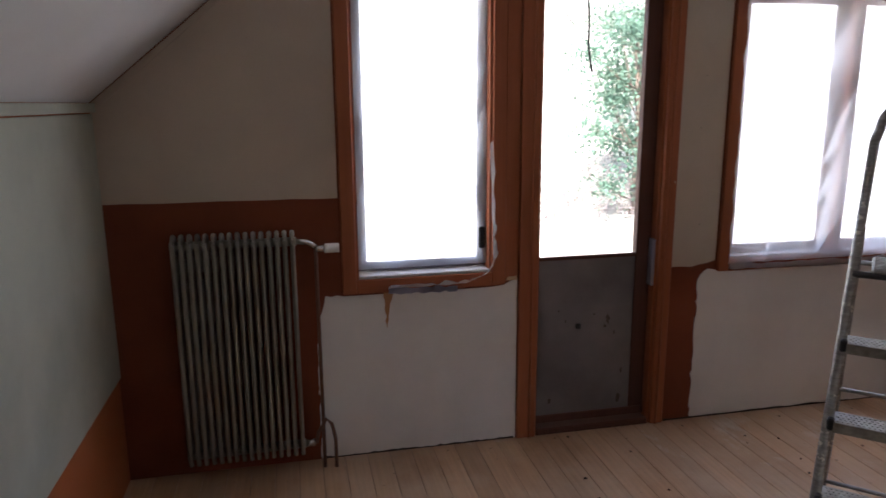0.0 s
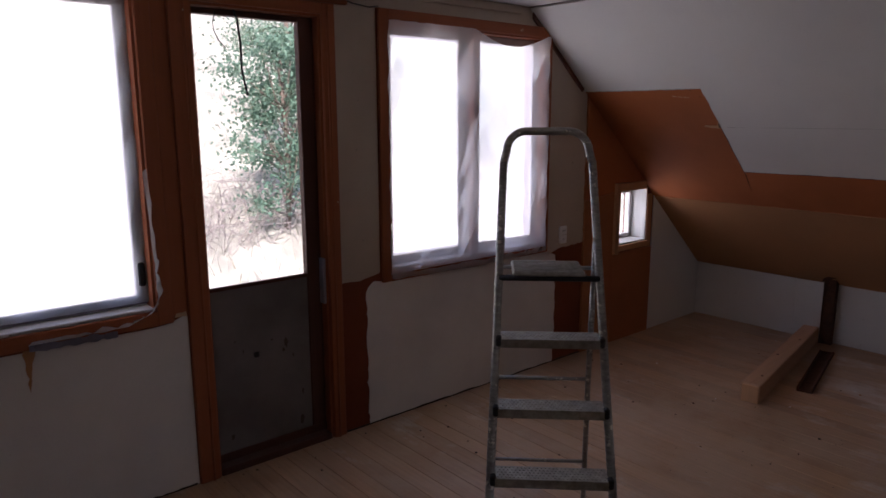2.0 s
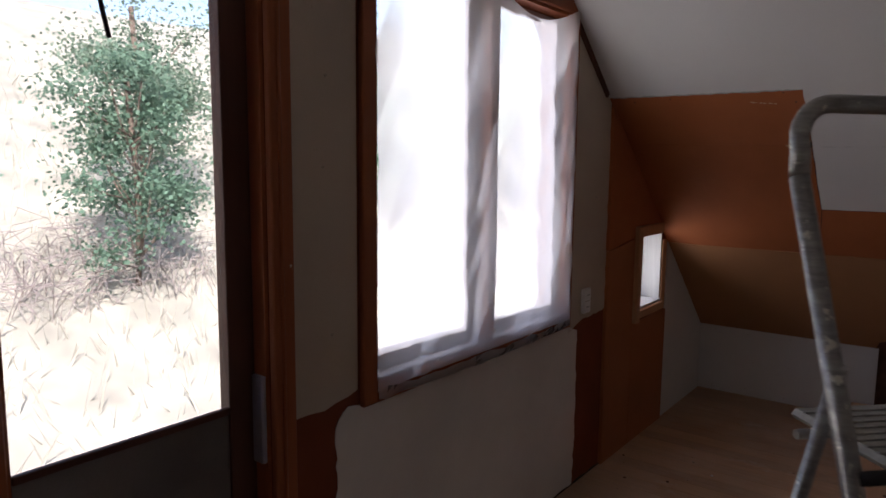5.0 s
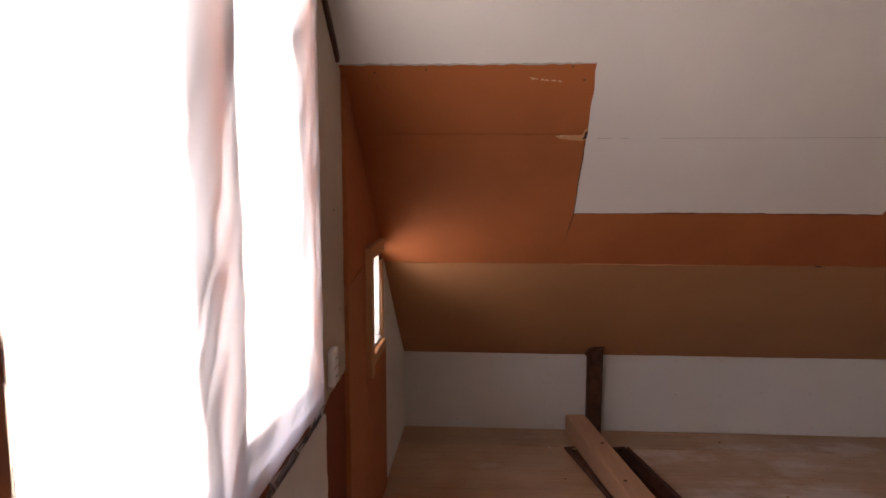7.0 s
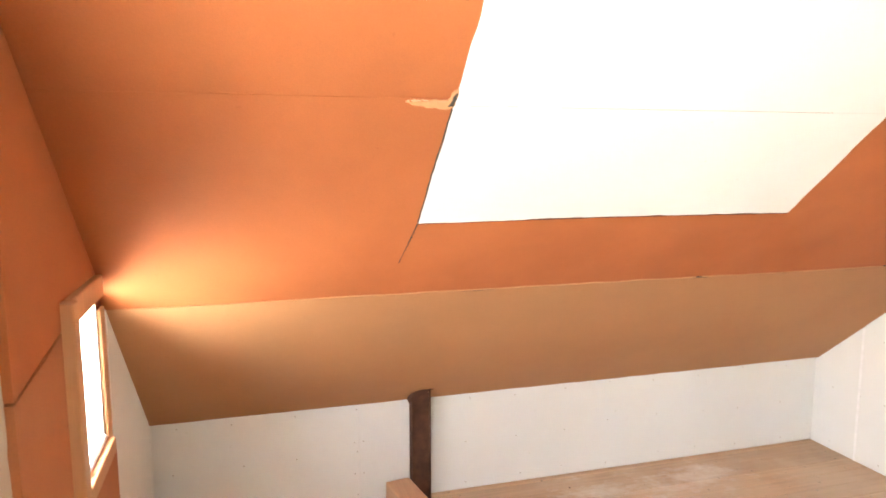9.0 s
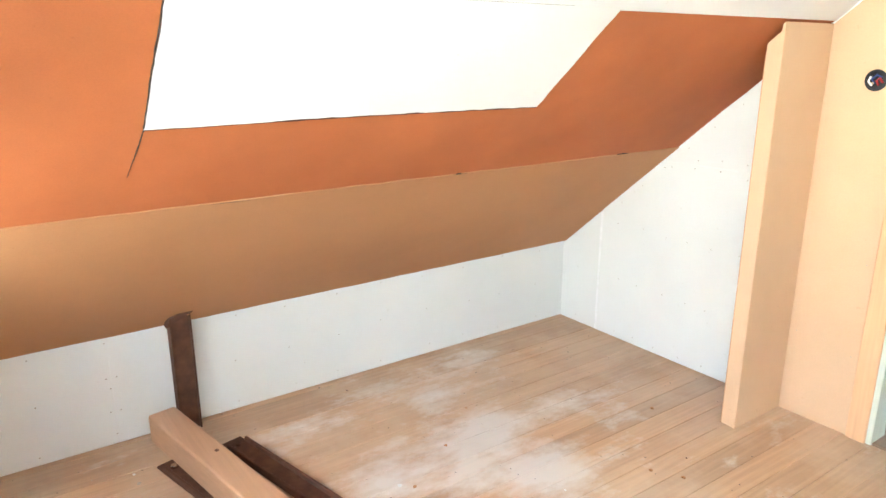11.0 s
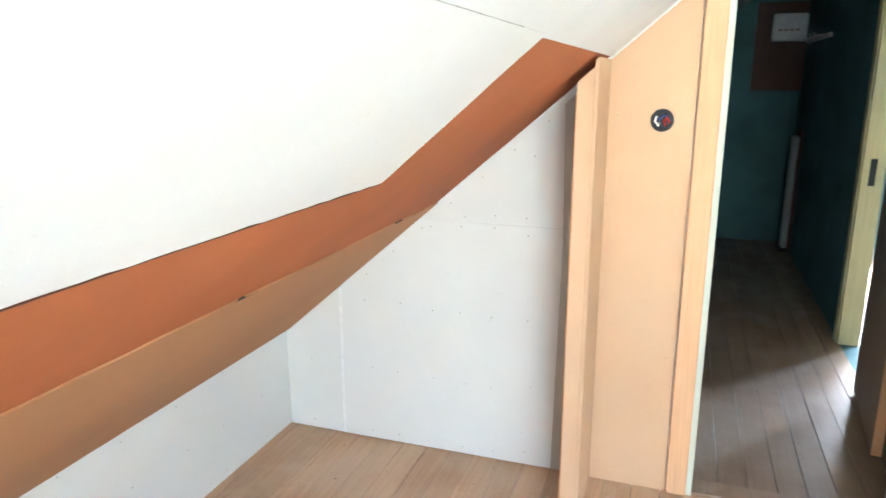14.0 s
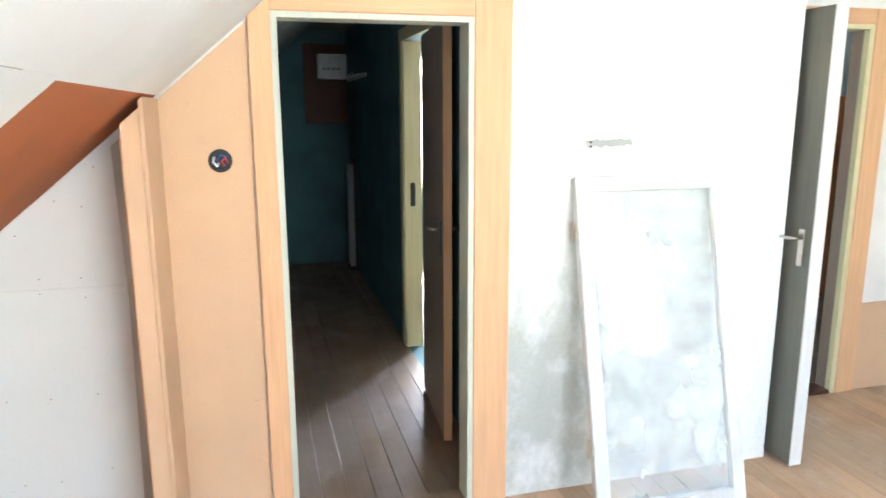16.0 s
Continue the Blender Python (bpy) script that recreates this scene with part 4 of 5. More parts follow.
# ---- things in the attic room ----
def build_film(name, x0, x1, z0, z1, y, label, sag=0.0, seed=0.0):
    """A wrinkled sheet of plastic stapled over a window."""
    bm = bmesh.new()
    nx, nz = 56, 60
    grid = []
    for j in range(nz + 1):
        row = []
        for i in range(nx + 1):
            u, v = i / nx, j / nz
            x, z = x0 + (x1 - x0) * u, z0 + (z1 - z0) * v
            edge = min(u, 1 - u, v, 1 - v)
            k = min(1.0, edge * 9)
            wob = noise.noise((x * 6 + seed, z * 1.2, 2.0)) * 0.012 + noise.noise((x * 3.2 + z * 2.4, z * 0.6 + seed, 5.0)) * 0.022
            wob += 0.010 * (1 - abs(noise.noise((x * 5 + z * 5.5, z * 0.8, seed)))) ** 8
            if v > 0.93:
                z -= sag * max(0.0, math.sin(math.pi * min(1.0, max(0.0, (u - 0.48) / 0.5)))) * (v - 0.93) / 0.07
            if edge == 0:
                x += 0.016 * noise.noise((z * 9, seed, 1.0))
                z += 0.005 * noise.noise((x * 17, seed, 3.0))
            row.append(bm.verts.new((x, y - k * (0.004 + wob * 0.9), z)))
        grid.append(row)
    for r0, r1 in zip(grid, grid[1:]):
        for i in range(nx):
            bm.faces.new((r0[i], r0[i + 1], r1[i + 1], r1[i])).smooth = True
    ob = tagged(link_mesh(name, bm, FILM), label, "plastic sheet")
    if sum(p.normal.y for p in ob.data.polygons) > 0:
        ob.data.flip_normals()
    ob.visible_shadow = False
    return ob


build_film("plastic_sheet", 0.500, 1.828, 0.885, 2.288, -0.034, "wrinkled translucent plastic sheet stapled over the wide window", 0.085, 3.0)
build_film("plastic_sheet", -1.462, -0.815, 0.945, 2.29, 0.052, "loose translucent plastic sheet inside the tall window", 0.0, 11.0)


def wavy_strip(pts, width, rr, seed, droop=(0, 0, 1)):
    """A crumpled ribbon along a line of points."""
    bm = bmesh.new()
    P = [Vector(p) for p in pts]
    fine = []
    for a, b in zip(P, P[1:]):
        for k in range(8):
            fine.append(a.lerp(b, k / 8))
    fine.append(P[-1])
    prev = None
    for i, p in enumerate(fine):
        n1 = Vector((noise.noise((i * 0.5, seed, 0)), noise.noise((i * 0.5, seed, 4)), noise.noise((i * 0.5, seed, 8)))) * rr
        wv = Vector(droop) * width * (0.7 + 0.5 * noise.noise((i * 0.4, seed, 12)))
        cur = [bm.verts.new(p + n1 * f + wv * (f - 0.5)) for f in (0.0, 0.5, 1.0)]
        if prev:
            for k in range(2):
                bm.faces.new((prev[k], prev[k + 1], cur[k + 1], cur[k]))
        prev = cur
    bmesh.ops.solidify(bm, geom=bm.faces[:], thickness=0.0008)
    return bm


tagged(part("torn_plastic", wavy_strip([(-0.815, -0.026, 1.55), (-0.80, -0.03, 1.15), (-0.795, -0.034, 0.98), (-0.83, -0.036, 0.915), (-0.93, -0.036, 0.875), (-1.12, -0.036, 0.872), (-1.32, -0.034, 0.872)], 0.035, 0.02, 2.0, (0.6, -0.1, 0.6)), FILM), "torn strip of plastic hanging off the window casing", "plastic strip")
tagged(part("tape_roll_strip", wavy_strip([(-1.325, -0.03, 0.852), (-1.2, -0.034, 0.848), (-1.08, -0.034, 0.846), (-0.985, -0.03, 0.842)], 0.042, 0.014, 5.0), TAPE), "crumpled silvery tape under the window casing", "tape")
pts = ragged([(-1.345, 0.84), (-1.30, 0.84), (-1.318, 0.76), (-1.333, 0.655)], 0.02, 0.006, rng)
tagged(part("torn_paper", extrude_poly([(x, -0.0045, z) for x, z in pts], (0, -0.002, 0)), TAN), "brown torn paper scrap on the painted wall", "paper scrap")
tagged(part("torn_plastic", wavy_strip([(0.51, -0.03, 0.87), (0.8, -0.034, 0.862), (1.2, -0.034, 0.858), (1.6, -0.034, 0.862), (1.84, -0.03, 0.872)], 0.045, 0.022, 9.0), FILM), "crumpled plastic edge along the window casing", "plastic strip")
for x in (-0.80, -0.70):
    pts = ragged([(x - 0.03, 0.862), (x + 0.03, 0.86), (x + 0.025, 0.885), (x - 0.02, 0.88)], 0.012, 0.006, rng)
    tagged(part("torn_paper", extrude_poly([(u, -0.008, v) for u, v in pts], (0, -0.003, 0)), BEIGE), "pale torn paper edge beside the casing", "paper scrap")


def build_radiator(x0, x1, z0, z1, y):
    """Column radiator: ribs with rounded ends, each made of front and back tube."""
    t = thing("radiator", pose(x0, y, 0), "old cream column radiator on the gable wall", "radiator")
    n = 16
    pitch = (x1 - x0) / n
    for i in range(n):
        x = pitch * (i + 0.5)
        bm = bmesh.new()
        for yy in (-0.045, 0.045):
            add_tube(bm, [(x, yy * 0.55, z0 + 0.01), (x, yy, z0 + 0.05), (x, yy, z1 - 0.06), (x, yy * 0.6, z1 - 0.015), (x, 0, z1)], 0.0105, 8)
        add_box(bm, x - 0.006, x + 0.006, -0.046, 0.046, z0 + 0.03, z1 - 0.03)
        add_tube(bm, [(x - pitch * 0.5, 0, z1 - 0.045), (x + pitch * 0.5, 0, z1 - 0.045)], 0.021, 10)
        add_tube(bm, [(x - pitch * 0.5, 0, z0 + 0.05), (x + pitch * 0.5, 0, z0 + 0.05)], 0.021, 10)
        part("column", bm, RADIATOR, t)
    w = x1 - x0
    for zz in (z0 + 0.2, z1 - 0.2):
        for xx in (0.12, w - 0.12):
            part("bracket", box(xx - 0.012, xx + 0.012, 0.02, -y, zz, zz + 0.03, 0.003), PIPE, t)
    v = part("valve", tube([(w, 0, z1 - 0.045), (w + 0.05, 0, z1 - 0.05), (w + 0.085, 0.0, z1 - 0.075)], 0.014, 10), CHROME, t, "brass radiator valve")
    part("valve_knob", tube([(w + 0.085, 0, z1 - 0.083), (w + 0.13, 0, z1 - 0.083)], 0.016, 12), CHROME, v)
    part("thermostat_knob", tube([(w + 0.125, 0, z1 - 0.083), (w + 0.135, 0, z1 - 0.083), (w + 0.18, 0, z1 - 0.083), (w + 0.19, 0, z1 - 0.083)], 0.022, 14), VALVE_WHITE, v, "white ribbed thermostat knob")
    part("pipe", tube([(w + 0.085, 0, z1 - 0.075), (w + 0.085, 0.01, z1 - 0.2), (w + 0.085, 0.02, 0.3), (w + 0.085, 0.02, 0.0)], 0.009), PIPE, t, "brown painted heating pipe")
    part("pipe", tube([(w, 0, z0 + 0.05), (w + 0.05, 0, z0 + 0.05), (w + 0.06, 0, z0 + 0.1), (w + 0.10, 0.01, z0 + 0.16), (w + 0.125, 0.01, z0 + 0.13), (w + 0.14, 0.01, z0 + 0.05), (w + 0.14, 0.01, 0.0)], 0.009), PIPE, t, "bent brown return pipe")
    part("return_valve", tube([(w, 0, z0 + 0.05), (w + 0.045, 0, z0 + 0.05)], 0.018, 10), CHROME, t)


build_radiator(-2.285, -1.748, 0.095, 1.175, -0.105)


def build_ladder():
    """Household step ladder: hooped front stiles, perforated treads, platform, rear legs."""
    t = thing("step_ladder", pose(-0.238, -1.896, 0, 0, 0, -44.4), "paint-spattered aluminium step ladder with a hoop", "ladder")
    lean = 0.436

    def half(z):
        return 0.230 - 0.038 * z

    top = 1.72
    for sgn in (-1, 1):
        pts = [(sgn * half(z), lean * z, z) for z in (0.03, 0.4, 0.8, 1.2, 1.6)]
        part("front_stile", tube(pts, 0.0155, 10), ALU, t)
        part("foot", tube([(sgn * half(0), -0.004, 0.0), (sgn * half(0.05), lean * 0.06, 0.06)], 0.02, 10), FOOT, t, "black rubber foot")
    h = half(1.6)
    arc = [(-h, lean * 1.6, 1.6)]
    for k in range(9):
        a = math.pi - k * math.pi / 16
        arc.append((-h + 0.012 + 0.075 + 0.075 * math.cos(a), lean * (top - 0.075 + 0.075 * math.sin(a)), top - 0.075 + 0.075 * math.sin(a)))
    arc += [(-x, y, z) for x, y, z in arc[::-1]]
    part("hoop", tube(arc, 0.0155, 10), ALU, t)
    for z in (0.135, 0.345, 0.556, 0.770, 0.995):
        w, y = half(z) - 0.012, lean * z
        bm = bmesh.new()
        add_box(bm, -w, w, y - 0.045, y + 0.045, z - 0.006, z, 0.002)
        add_box(bm, -w, w, y - 0.047, y - 0.041, z - 0.034, z, 0.002)
        add_box(bm, -w, w, y + 0.041, y + 0.047, z - 0.034, z, 0.002)
        tr = part("tread", bm, TREAD, t)
        bm = bmesh.new()
        for i in range(int(2 * w / 0.014) - 1):
            for j in range(5):
                x, yy = -w + 0.014 * (i + 1 + 0.5 * (j % 2)), y - 0.034 + 0.017 * j
                g = bmesh.ops.create_cone(bm, cap_ends=True, segments=5, radius1=0.0048, radius2=0.003, depth=0.0025)
                bmesh.ops.translate(bm, vec=(x, yy, z + 0.0008), verts=g["verts"])
        st = part("tread_studs", bm, TREAD, tr)
        tagged(st, kind="stuff")
        for sgn in (-1, 1):
            part("tread_end", box(sgn * (w + 0.004) - 0.01, sgn * (w + 0.004) + 0.01, y - 0.05, y - 0.02, z - 0.03, z + 0.008, 0.005), BLACK, tr, "black plastic end cap")
    z = 1.213
    y = lean * z
    bm = box(-0.135, 0.135, y - 0.03, y + 0.20, z - 0.018, z, 0.008)
    pl = part("platform", bm, TREAD, t, "ribbed platform spattered with paint")
    for k in range(9):
        part("rib", box(-0.128, 0.128, y - 0.018 + 0.023 * k, y - 0.009 + 0.023 * k, z - 0.001, z + 0.0025, 0.001), TREAD, pl)
    part("crossbar", tube([(-half(z), y - 0.02, z - 0.022), (half(z), y - 0.02, z - 0.022)], 0.011), BLACK, t)
    part("crossbar", tube([(-half(z), y + 0.11, z - 0.01), (half(z), y + 0.11, z - 0.01)], 0.008), ALU, t)
    for sgn in (-1, 1):
        part("rear_leg", tube([(sgn * (half(z) - 0.01), y + 0.04, z + 0.12), (sgn * 0.19, y + 0.2, 0.7), (sgn * 0.215, y + 0.37, 0.0)], 0.0115, 8), ALU, t)
    part("rear_bar", tube([(-0.205, y + 0.295, 0.30), (0.205, y + 0.295, 0.30)], 0.008), ALU, t)
    part("rear_bar", tube([(-0.19, y + 0.19, 0.72), (0.19, y + 0.19, 0.72)], 0.008), ALU, t)


build_ladder()


# post, floor beam and the iron plates beside it
post = thing("steel_post", pose(KX - 0.06, -1.158, 0), "dark brown channel post in front of the knee wall", "post")
part("web", box(0.0, 0.006, -0.038, 0.038, 0, 0.545, 0.002), RUST, post)
part("flange", box(-0.012, 0.045, 0.038, 0.044, 0, 0.53, 0.002), RUST, post)
part("flange", box(-0.012, 0.045, -0.044, -0.038, 0, 0.56, 0.002), RUST, post)
part("bent_top", extrude_poly([(-0.030, 0.060, 0.492), (-0.030, 0.046, 0.530), (-0.030, -0.010, 0.560), (-0.030, -0.052, 0.566), (-0.030, -0.050, 0.546), (-0.030, 0.030, 0.512)], (0.05, 0, 0)), RUST, post, "bent ragged top of the channel")

bx, by = 3.90, -1.045
ba = math.degrees(math.atan2(-1.31 - by, 2.33 - bx))
bl = math.hypot(2.33 - bx, -1.31 - by)
beam = thing("floor_beam", pose(bx, by, 0, 0, 0, ba), "orange-brown timber beam lying on the floor", "beam")
part("timber", box(0, bl, -0.058, 0.058, 0, 0.125, 0.009, seg=2), BEAM, beam)
for x, y in ((0.45, 0.02), (0.9, -0.02), (1.4, 0.015)):
    part("nail", box(x - 0.008, x + 0.008, y - 0.008, y + 0.008, 0.122, 0.128, 0.003), RUST, beam)
part("end_chip", box(bl - 0.002, bl + 0.004, -0.05, 0.05, 0.006, 0.118, 0.002), PEACH, beam, "pale sawn end")
for k, (x, y, w, h, rz) in enumerate(((3.68, -1.00, 0.085, 0.012, ba + 4), (3.69, -1.26, 0.095, 0.012, ba + 3))):
    pt = thing("iron_plate", pose(x, y, 0, 0, 0, rz), "dark rusty iron channel lying beside the floor beam", "iron plate", "iron plates by the beam")
    part("plate", box(0, 0.95, -w / 2, w / 2, 0, h, 0.003), RUST, pt)
    part("lip", box(0.05, 0.95, w / 2 - 0.012, w / 2, h, h + 0.022, 0.003), RUST, pt)
    part("lip", box(0.05, 0.95, -w / 2, -w / 2 + 0.012, h, h + 0.022, 0.003), RUST, pt)
    part("bolt", tube([(0.06, 0, h), (0.06, 0, h + 0.012)], 0.013, 6), CHROME if k == 0 else RUST, pt)


def build_outlet(x, z):
    t = thing("wall_socket", pose(x, -0.003, z), "white double wall socket on beige paint", "socket")
    part("base_plate", box(-0.036, 0.036, -0.022, 0.0, -0.062, 0.062, 0.005), VALVE_WHITE, t)
    for dz in (-0.03, 0.03):
        s = part("socket_face", tube([(0, -0.0235, dz), (0, -0.0215, dz)], 0.024, 18), VALVE_WHITE, t)
        for dx in (-0.009, 0.009):
            part("pin_hole", tube([(dx, -0.0245, dz), (dx, -0.0225, dz)], 0.0035, 8), BLACK, s)
    part("switch_line", box(-0.03, 0.03, -0.0235, -0.021, -0.001, 0.001), SPOT, t)


build_outlet(2.036, 0.940)

jb = thing("junction_box", pose(2.342, S + 0.012, 1.472), "open round junction box with coloured wires", "junction box")
bm = bmesh.new()
ri, ro = 0.034, 0.041
ring = [[bm.verts.new((r * math.cos(k * math.pi / 14), yy, r * math.sin(k * math.pi / 14))) for k in range(28)] for r, yy in ((ro, 0.0), (ro, 0.004), (ri, 0.004), (ri, -0.0), (ri - 0.004, 0.0015))]
for p, q in zip(ring, ring[1:]):
    for k in range(28):
        bm.faces.new((p[k], p[(k + 1) % 28], q[(k + 1) % 28], q[k]))
bm.faces.new(ring[-1])
part("box", bm, BLACK, jb)
part("wire", tube([(-0.02, 0.003, 0.012), (-0.005, 0.012, 0.02), (0.012, 0.012, 0.004), (0.004, 0.004, -0.012)], 0.004), BLUE, jb, "blue wire")
part("wire", tube([(-0.026, 0.004, -0.008), (-0.016, 0.012, 0.01), (-0.006, 0.012, -0.002), (-0.012, 0.004, -0.018)], 0.0045), RED, jb, "red wire")
part("wire", tube([(0.02, 0.003, 0.014), (0.024, 0.01, -0.004), (0.01, 0.01, -0.02)], 0.004), VALVE_WHITE, jb, "pale wire")
part("connector", box(0.004, 0.014, 0.004, 0.012, -0.016, -0.006, 0.003), SPOT, jb, "small brown connector")

# cables over the balcony door
tagged(part("cable", tube([(-0.345, 0.02, 2.262), (-0.338, 0.0, 2.22), (-0.330, -0.005, 2.12), (-0.330, -0.005, 2.0), (-0.318, -0.004, 1.93), (-0.305, -0.002, 1.875)], 0.0055), BLACK), "black cable end hanging over the balcony door glass", "cable")
tagged(part("cable", tube([(-0.435, 0.02, 2.25), (-0.452, 0.01, 2.20), (-0.450, 0.005, 2.16), (-0.430, 0.004, 2.12), (-0.400, 0.004, 2.09)], 0.0026), BLACK), "thin black wire hanging over the balcony door glass", "cable")
tagged(part("cable", tube([(0.18, -0.008, 2.375), (0.30, -0.008, 2.352), (0.40, -0.008, 2.342), (0.452, -0.012, 2.352)], 0.0035), BLACK), "thin dark cable clipped above the door casing", "cable")
for x, z in ((0.315, 1.86), (0.30, 1.60), (0.33, 1.10), (2.13, 1.45), (2.2, 1.1)):
    tagged(part("nail", tube([(x, -0.008, z), (x, -0.002, z)], 0.0045, 7), SPOT), "small nail head in the beige wall", "nail")


# glazed sash leaning on the partition
def build_leaning_sash():
    W, H, w = 0.685, 1.382, 0.062
    ang = 13.4
    # local: x along the wall, z up the sash, face to +y
    m = pose(0.995, S + 0.332, 0.03, 0, 0, 180) @ pose(0, 0, 0, -ang, 0, 0)
    t = thing("leaning_window_sash", m, "white glazed window sash leaning against the partition", "window sash")
    part("stile", box(0, w, -0.02, 0.02, 0, H, 0.004), WHITEFRAME, t)
    part("stile", box(W - w, W, -0.02, 0.02, 0, H, 0.004), WHITEFRAME, t)
    part("top_rail", box(w, W - w, -0.02, 0.02, H - w, H, 0.004), WHITEFRAME, t)
    part("bottom_rail", box(w, W - w, -0.02, 0.02, 0, w, 0.004), WHITEFRAME, t)
    p = part("pane", box(w, W - w, -0.003, 0.003, w, H - w), GLAREGLASS, t, "dusty glass clouded white in place of its reflection")
    p.visible_shadow = False
    for z in (0.3, H - 0.22):
        h = part("hinge", box(-0.010, 0.004, -0.010, 0.010, z - 0.032, z + 0.032, 0.002), SPOT, t, "rusty brass hinge")
        part("hinge_pin", tube([(-0.014, 0.0, z - 0.04), (-0.014, 0.0, z + 0.04)], 0.005), SPOT, h)


build_leaning_sash()

# dark room furnishings
fuse = thing("fuse_board", pose(1.46, BACK + 0.0, 1.90), "brown mounting board with a white fuse box", "fuse box")
part("backboard", box(-0.22, 0.24, 0.0, 0.02, -0.40, 0.42, 0.004), DARKWOOD, fuse)
fb = part("cover", box(-0.20, 0.10, 0.02, 0.10, 0.06, 0.31, 0.012), VALVE_WHITE, fuse, "white fuse box cover")
for k in range(4):
    part("marking", box(-0.13 + 0.05 * k, -0.095 + 0.05 * k, 0.1, 0.1015, 0.15, 0.17), SPOT, fb)
shelf = thing("wall_rack", pose(1.25, -7.9, 1.93), "white wall rack with hooks on the teal wall", "rack")
part("rail", box(0.0, 0.03, -0.30, 0.85, 0.0, 0.035, 0.004), WHITEFRAME, shelf)
for k in range(5):
    part("hook", tube([(0.03, -0.25 + 0.22 * k, 0.03), (0.09, -0.25 + 0.22 * k, 0.02), (0.10, -0.25 + 0.22 * k, 0.045)], 0.008), WHITEFRAME, shelf)
ht = thing("tall_heater", pose(1.30, BACK + 0.42, 0.0, 0, 0, -90), "narrow tall white panel heater", "heater")
part("panel", box(-0.06, 0.06, -0.03, 0.03, 0.04, 1.10, 0.012), HEATER, ht)
part("housing", box(-0.09, 0.09, -0.08, -0.03, 0.0, 1.16, 0.006), DARKWOOD, ht, "dark wooden housing")
part("foot", box(-0.05, 0.05, -0.03, 0.04, 0.0, 0.04, 0.004), BLACK, ht)

# leaning boards seen through the far doorway
for k in range(3):
    t = thing("leaning_board", pose(-1.05 - 0.16 * k, -5.9 - 0.05 * k, 0, 4, 0, 0), "reddish brown board leaning in the back room", "board", "boards in the back room")
    part("plank", box(0, 0.14, 0, 0.025, 0, 1.5 - 0.12 * k, 0.003), REDWALL, t)
# Its unseen length is added to keep back-window light off the far doorway.
structure("wall_hall", box(WX, -0.35, -6.1, -6.02, -0.02, 2.44), TEAL, "pale teal wall behind the far doorway", "wall")

# debris on the floor
for k in range(96):
    x, y = (rng.uniform(2.2, 3.85), rng.uniform(-3.3, -0.3)) if k < 26 else (rng.uniform(-1.5, 2.5), -0.06 - 2.2 * rng.random() ** 1.6)
    r = rng.uniform(0.004, 0.011)
    bm = bmesh.new()
    g = bmesh.ops.create_icosphere(bm, subdivisions=1, radius=r)
    for v in bm.verts:
        v.co *= rng.uniform(0.6, 1.2)
        v.co.z = max(-0.3 * r, v.co.z * 0.5)
    ob = tagged(part("debris", bm, (SPOT, TAN, DARKWOOD, VALVE_WHITE)[k % 4] if k < 26 else (GRIME, DARKWOOD, SEAM)[k % 3]), "small crumb of plaster or wood on the floor", "debris", "crumbs on the floor")
    ob.location = (x, y, 0.3 * r)


# ---- outside ----
def ground_z(x, y):
    base = -2.9 + 0.36 * max(0.0, min(6.0, y - 3.0)) + 0.46 * max(0.0, min(22.0, y - 9.0))
    return base + 0.25 * noise.noise((x * 0.25, y * 0.25, 0)) + 0.06 * noise.noise((x * 1.5, y * 1.5, 3))


bm = bmesh.new()
gx = [-400, -120, -40] + [-24 + 2 * k for k in range(25)] + [40, 120, 400]
gy = [-400, -100, -30, -10, 0.3] + [1.5 + 1.2 * k for k in range(22)] + [45, 120, 400]
rows = [[bm.verts.new((x, y, ground_z(x, y))) for x in gx] for y in gy]
for r0, r1 in zip(rows, rows[1:]):
    for i in range(len(gx) - 1):
        bm.faces.new((r0[i], r0[i + 1], r1[i + 1], r1[i])).smooth = True
structure("ground", bm, GRASS, "dry sunlit grass slope behind the house", "ground")


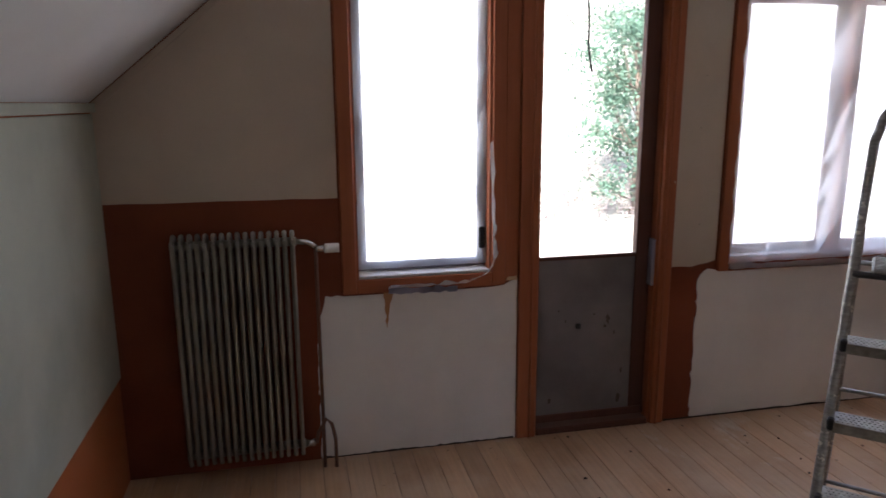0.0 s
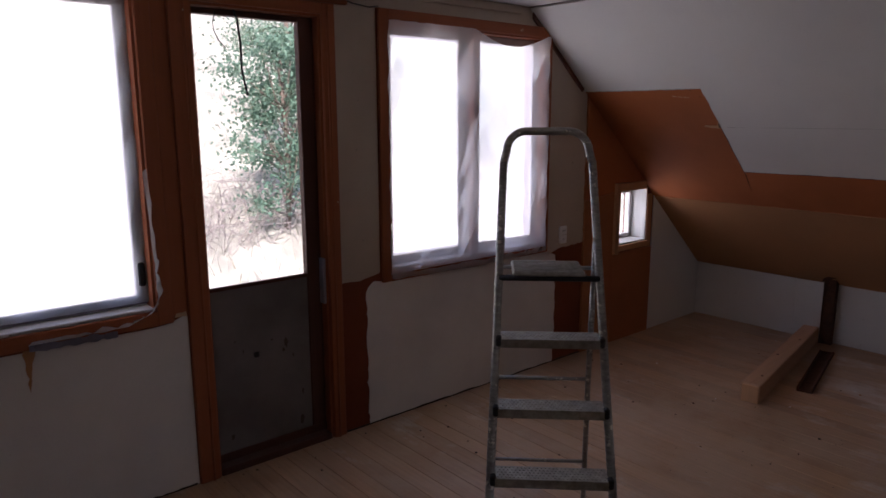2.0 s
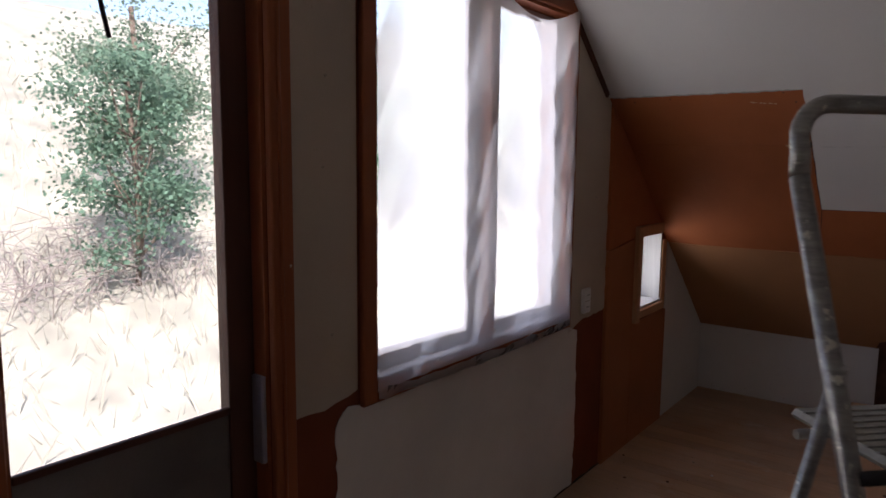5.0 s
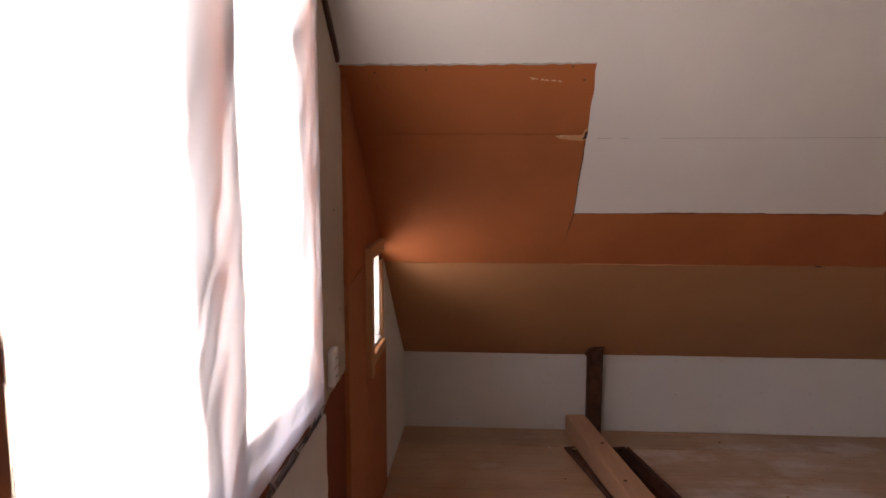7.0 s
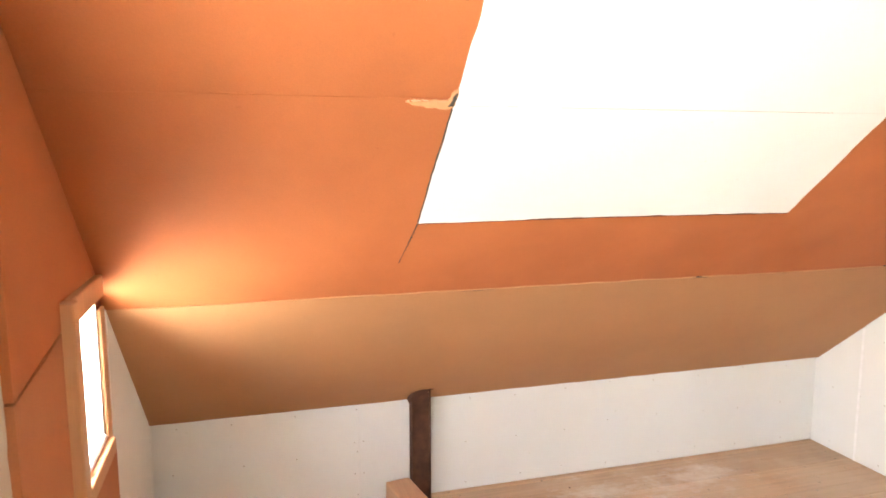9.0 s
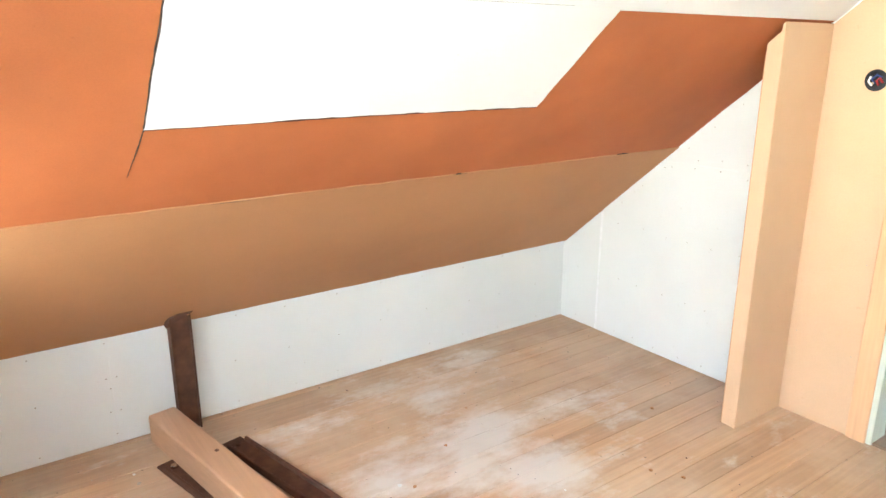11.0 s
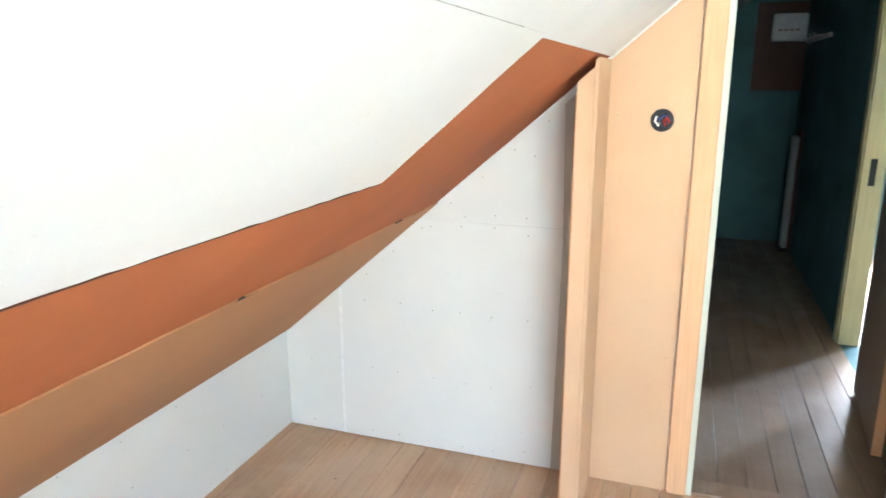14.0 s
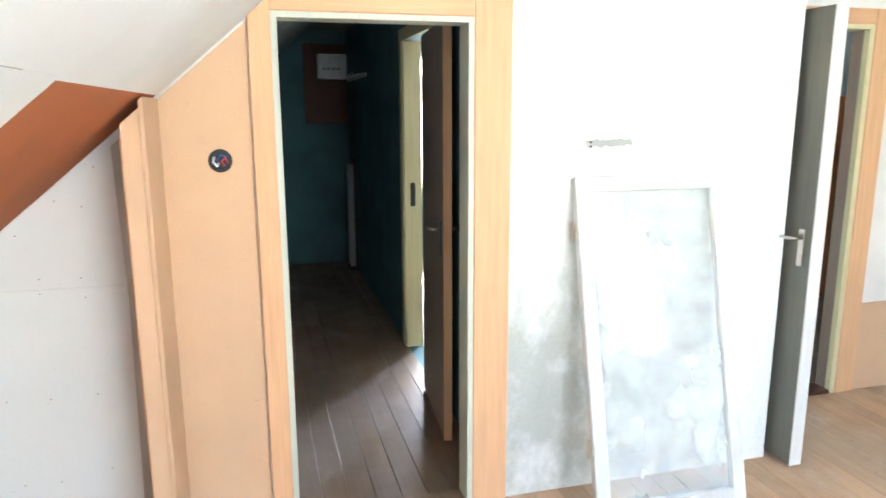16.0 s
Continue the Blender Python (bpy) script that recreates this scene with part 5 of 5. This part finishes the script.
def build_tree(x, y, height, spread, seed, mat, label, leaves=3500, size=1.0):
    z = ground_z(x, y)
    r = random.Random(seed)
    t = thing("tree", pose(x, y, z - 0.1), label, "tree")
    bm = bmesh.new()
    add_tube(bm, [(0, 0, 0), (0.1, 0.05, height * 0.4), (0.0, 0.1, height * 0.85)], 0.05, 7)
    limbs = []
    for k in range(24):
        a, h0 = r.uniform(0, 6.28), height * r.uniform(0.02, 0.62)
        e = (spread * r.uniform(0.3, 1.05) * math.cos(a), spread * r.uniform(0.3, 1.05) * math.sin(a), h0 + height * r.uniform(0.05, 0.32))
        add_tube(bm, [(0, 0, h0), (e[0] * 0.5, e[1] * 0.5, h0 * 0.6 + e[2] * 0.4), e], 0.016, 5)
        limbs.append(e)
    part("trunk", bm, BARK, t)
    limbs.append((0, 0, height * 0.9))
    vs, fs = [], []
    for k in range(leaves):
        c = limbs[k % len(limbs)]
        q = Vector((r.gauss(0, 1), r.gauss(0, 1), r.gauss(0, 0.75))) * spread * r.choice((0.16, 0.24, 0.34))
        p = Vector(c) + q
        d = Vector((r.uniform(-1, 1), r.uniform(-1, 1), r.uniform(-0.6, 1))).normalized()
        s = d.cross(Vector((r.uniform(-1, 1), r.uniform(-1, 1), r.uniform(-1, 1)))).normalized()
        ln, wd = size * r.uniform(0.09, 0.17), size * r.uniform(0.03, 0.06)
        i = len(vs)
        vs += [p, p + d * ln * 0.5 + s * wd, p + d * ln, p + d * ln * 0.5 - s * wd]
        fs.append((i, i + 1, i + 2, i + 3))
    me = bpy.data.meshes.new("crown")
    me.from_pydata([tuple(v) for v in vs], [], fs)
    me.materials.append(mat)
    ob = new("crown", me)
    ob.parent = t


for k, (x, y, h, s) in enumerate(((4.85, 9.4, 4.1, 0.95), (6.2, 11.6, 5.0, 1.2), (10.5, 11.5, 6.0, 2.1), (14.0, 10.0, 5.6, 2.0))):
    build_tree(x, y, h, s, 40 + k, (LEAFA, LEAFB)[k % 2], "leafy green bush tree on the slope outside", 8500 if k < 2 else 5000, 0.62 if k < 2 else 1.0)

vs, fs = [], []
r = random.Random(99)
for k in range(6000):
    x, y = r.uniform(-6, 14), r.uniform(4, 20)
    z = ground_z(x, y)
    a, h, w = r.uniform(0, 6.28), r.uniform(0.15, 0.6), r.uniform(0.008, 0.02)
    lean = Vector((r.uniform(-0.25, 0.25), r.uniform(-0.25, 0.25), h))
    s = Vector((math.cos(a), math.sin(a), 0)) * w
    p = Vector((x, y, z - 0.02))
    i = len(vs)
    vs += [p - s, p + s, p + lean * 0.6 + s * 0.6, p + lean]
    fs.append((i, i + 1, i + 2, i + 3))
me = bpy.data.meshes.new("tall_grass")
me.from_pydata([tuple(v) for v in vs], [], fs)
me.materials.append(GRASS)
tagged(new("tall_grass", me), "tall dry grass on the slope", "grass", kind="stuff")
r = random.Random(5)
bm = bmesh.new()
for k in range(260):
    x, y = r.uniform(2.7, 6.2), r.uniform(8.8, 10.6)
    z = ground_z(x, y)
    h = r.uniform(0.25, 1.0)
    dx, dy = r.uniform(-1.1, 1.1), r.uniform(-0.5, 0.5)
    add_tube(bm, [(x, y, z), (x + dx * 0.4, y + dy * 0.4, z + h * 0.7), (x + dx, y + dy, z + h * r.uniform(0.6, 1.0))], r.uniform(0.004, 0.011), 3, False)
tagged(link_mesh("dry_brush", bm, TWIG), "tangle of dry twigs on the slope", "brush", kind="stuff")
structure("outer_wall", box(WX - 0.2, KX + 0.25, BACK - 0.2, 0.22, -3.2, -0.26), FACADE, "red-brown boarded lower storey", "wall")


# ---- floor planks, each a piece ----
def plank_mesh(width, y0, y1, mat):
    bm = box(0.0010, width - 0.0010, y0, y1, -0.016, 0.0, 0.0012)
    me = bpy.data.meshes.new("plank")
    bmesh.ops.recalc_face_normals(bm, faces=bm.faces)
    bm.to_mesh(me)
    bm.free()
    me.materials.append(mat)
    return me


FLOOR_OB = bpy.data.objects["floor"]
PW = 0.112
n = int((KX - WX) / PW)
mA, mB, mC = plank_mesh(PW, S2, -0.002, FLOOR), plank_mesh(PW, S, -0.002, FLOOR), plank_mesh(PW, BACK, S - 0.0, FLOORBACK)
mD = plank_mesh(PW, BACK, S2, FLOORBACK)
for i in range(n + 1):
    x = WX + i * PW
    west = x < -0.10
    for me in ((mA, mD) if west else (mB, mC)):
        ob = new("plank", me)
        ob.parent = FLOOR_OB
        ob.location = (x, 0, rng.uniform(-0.0012, 0.0))
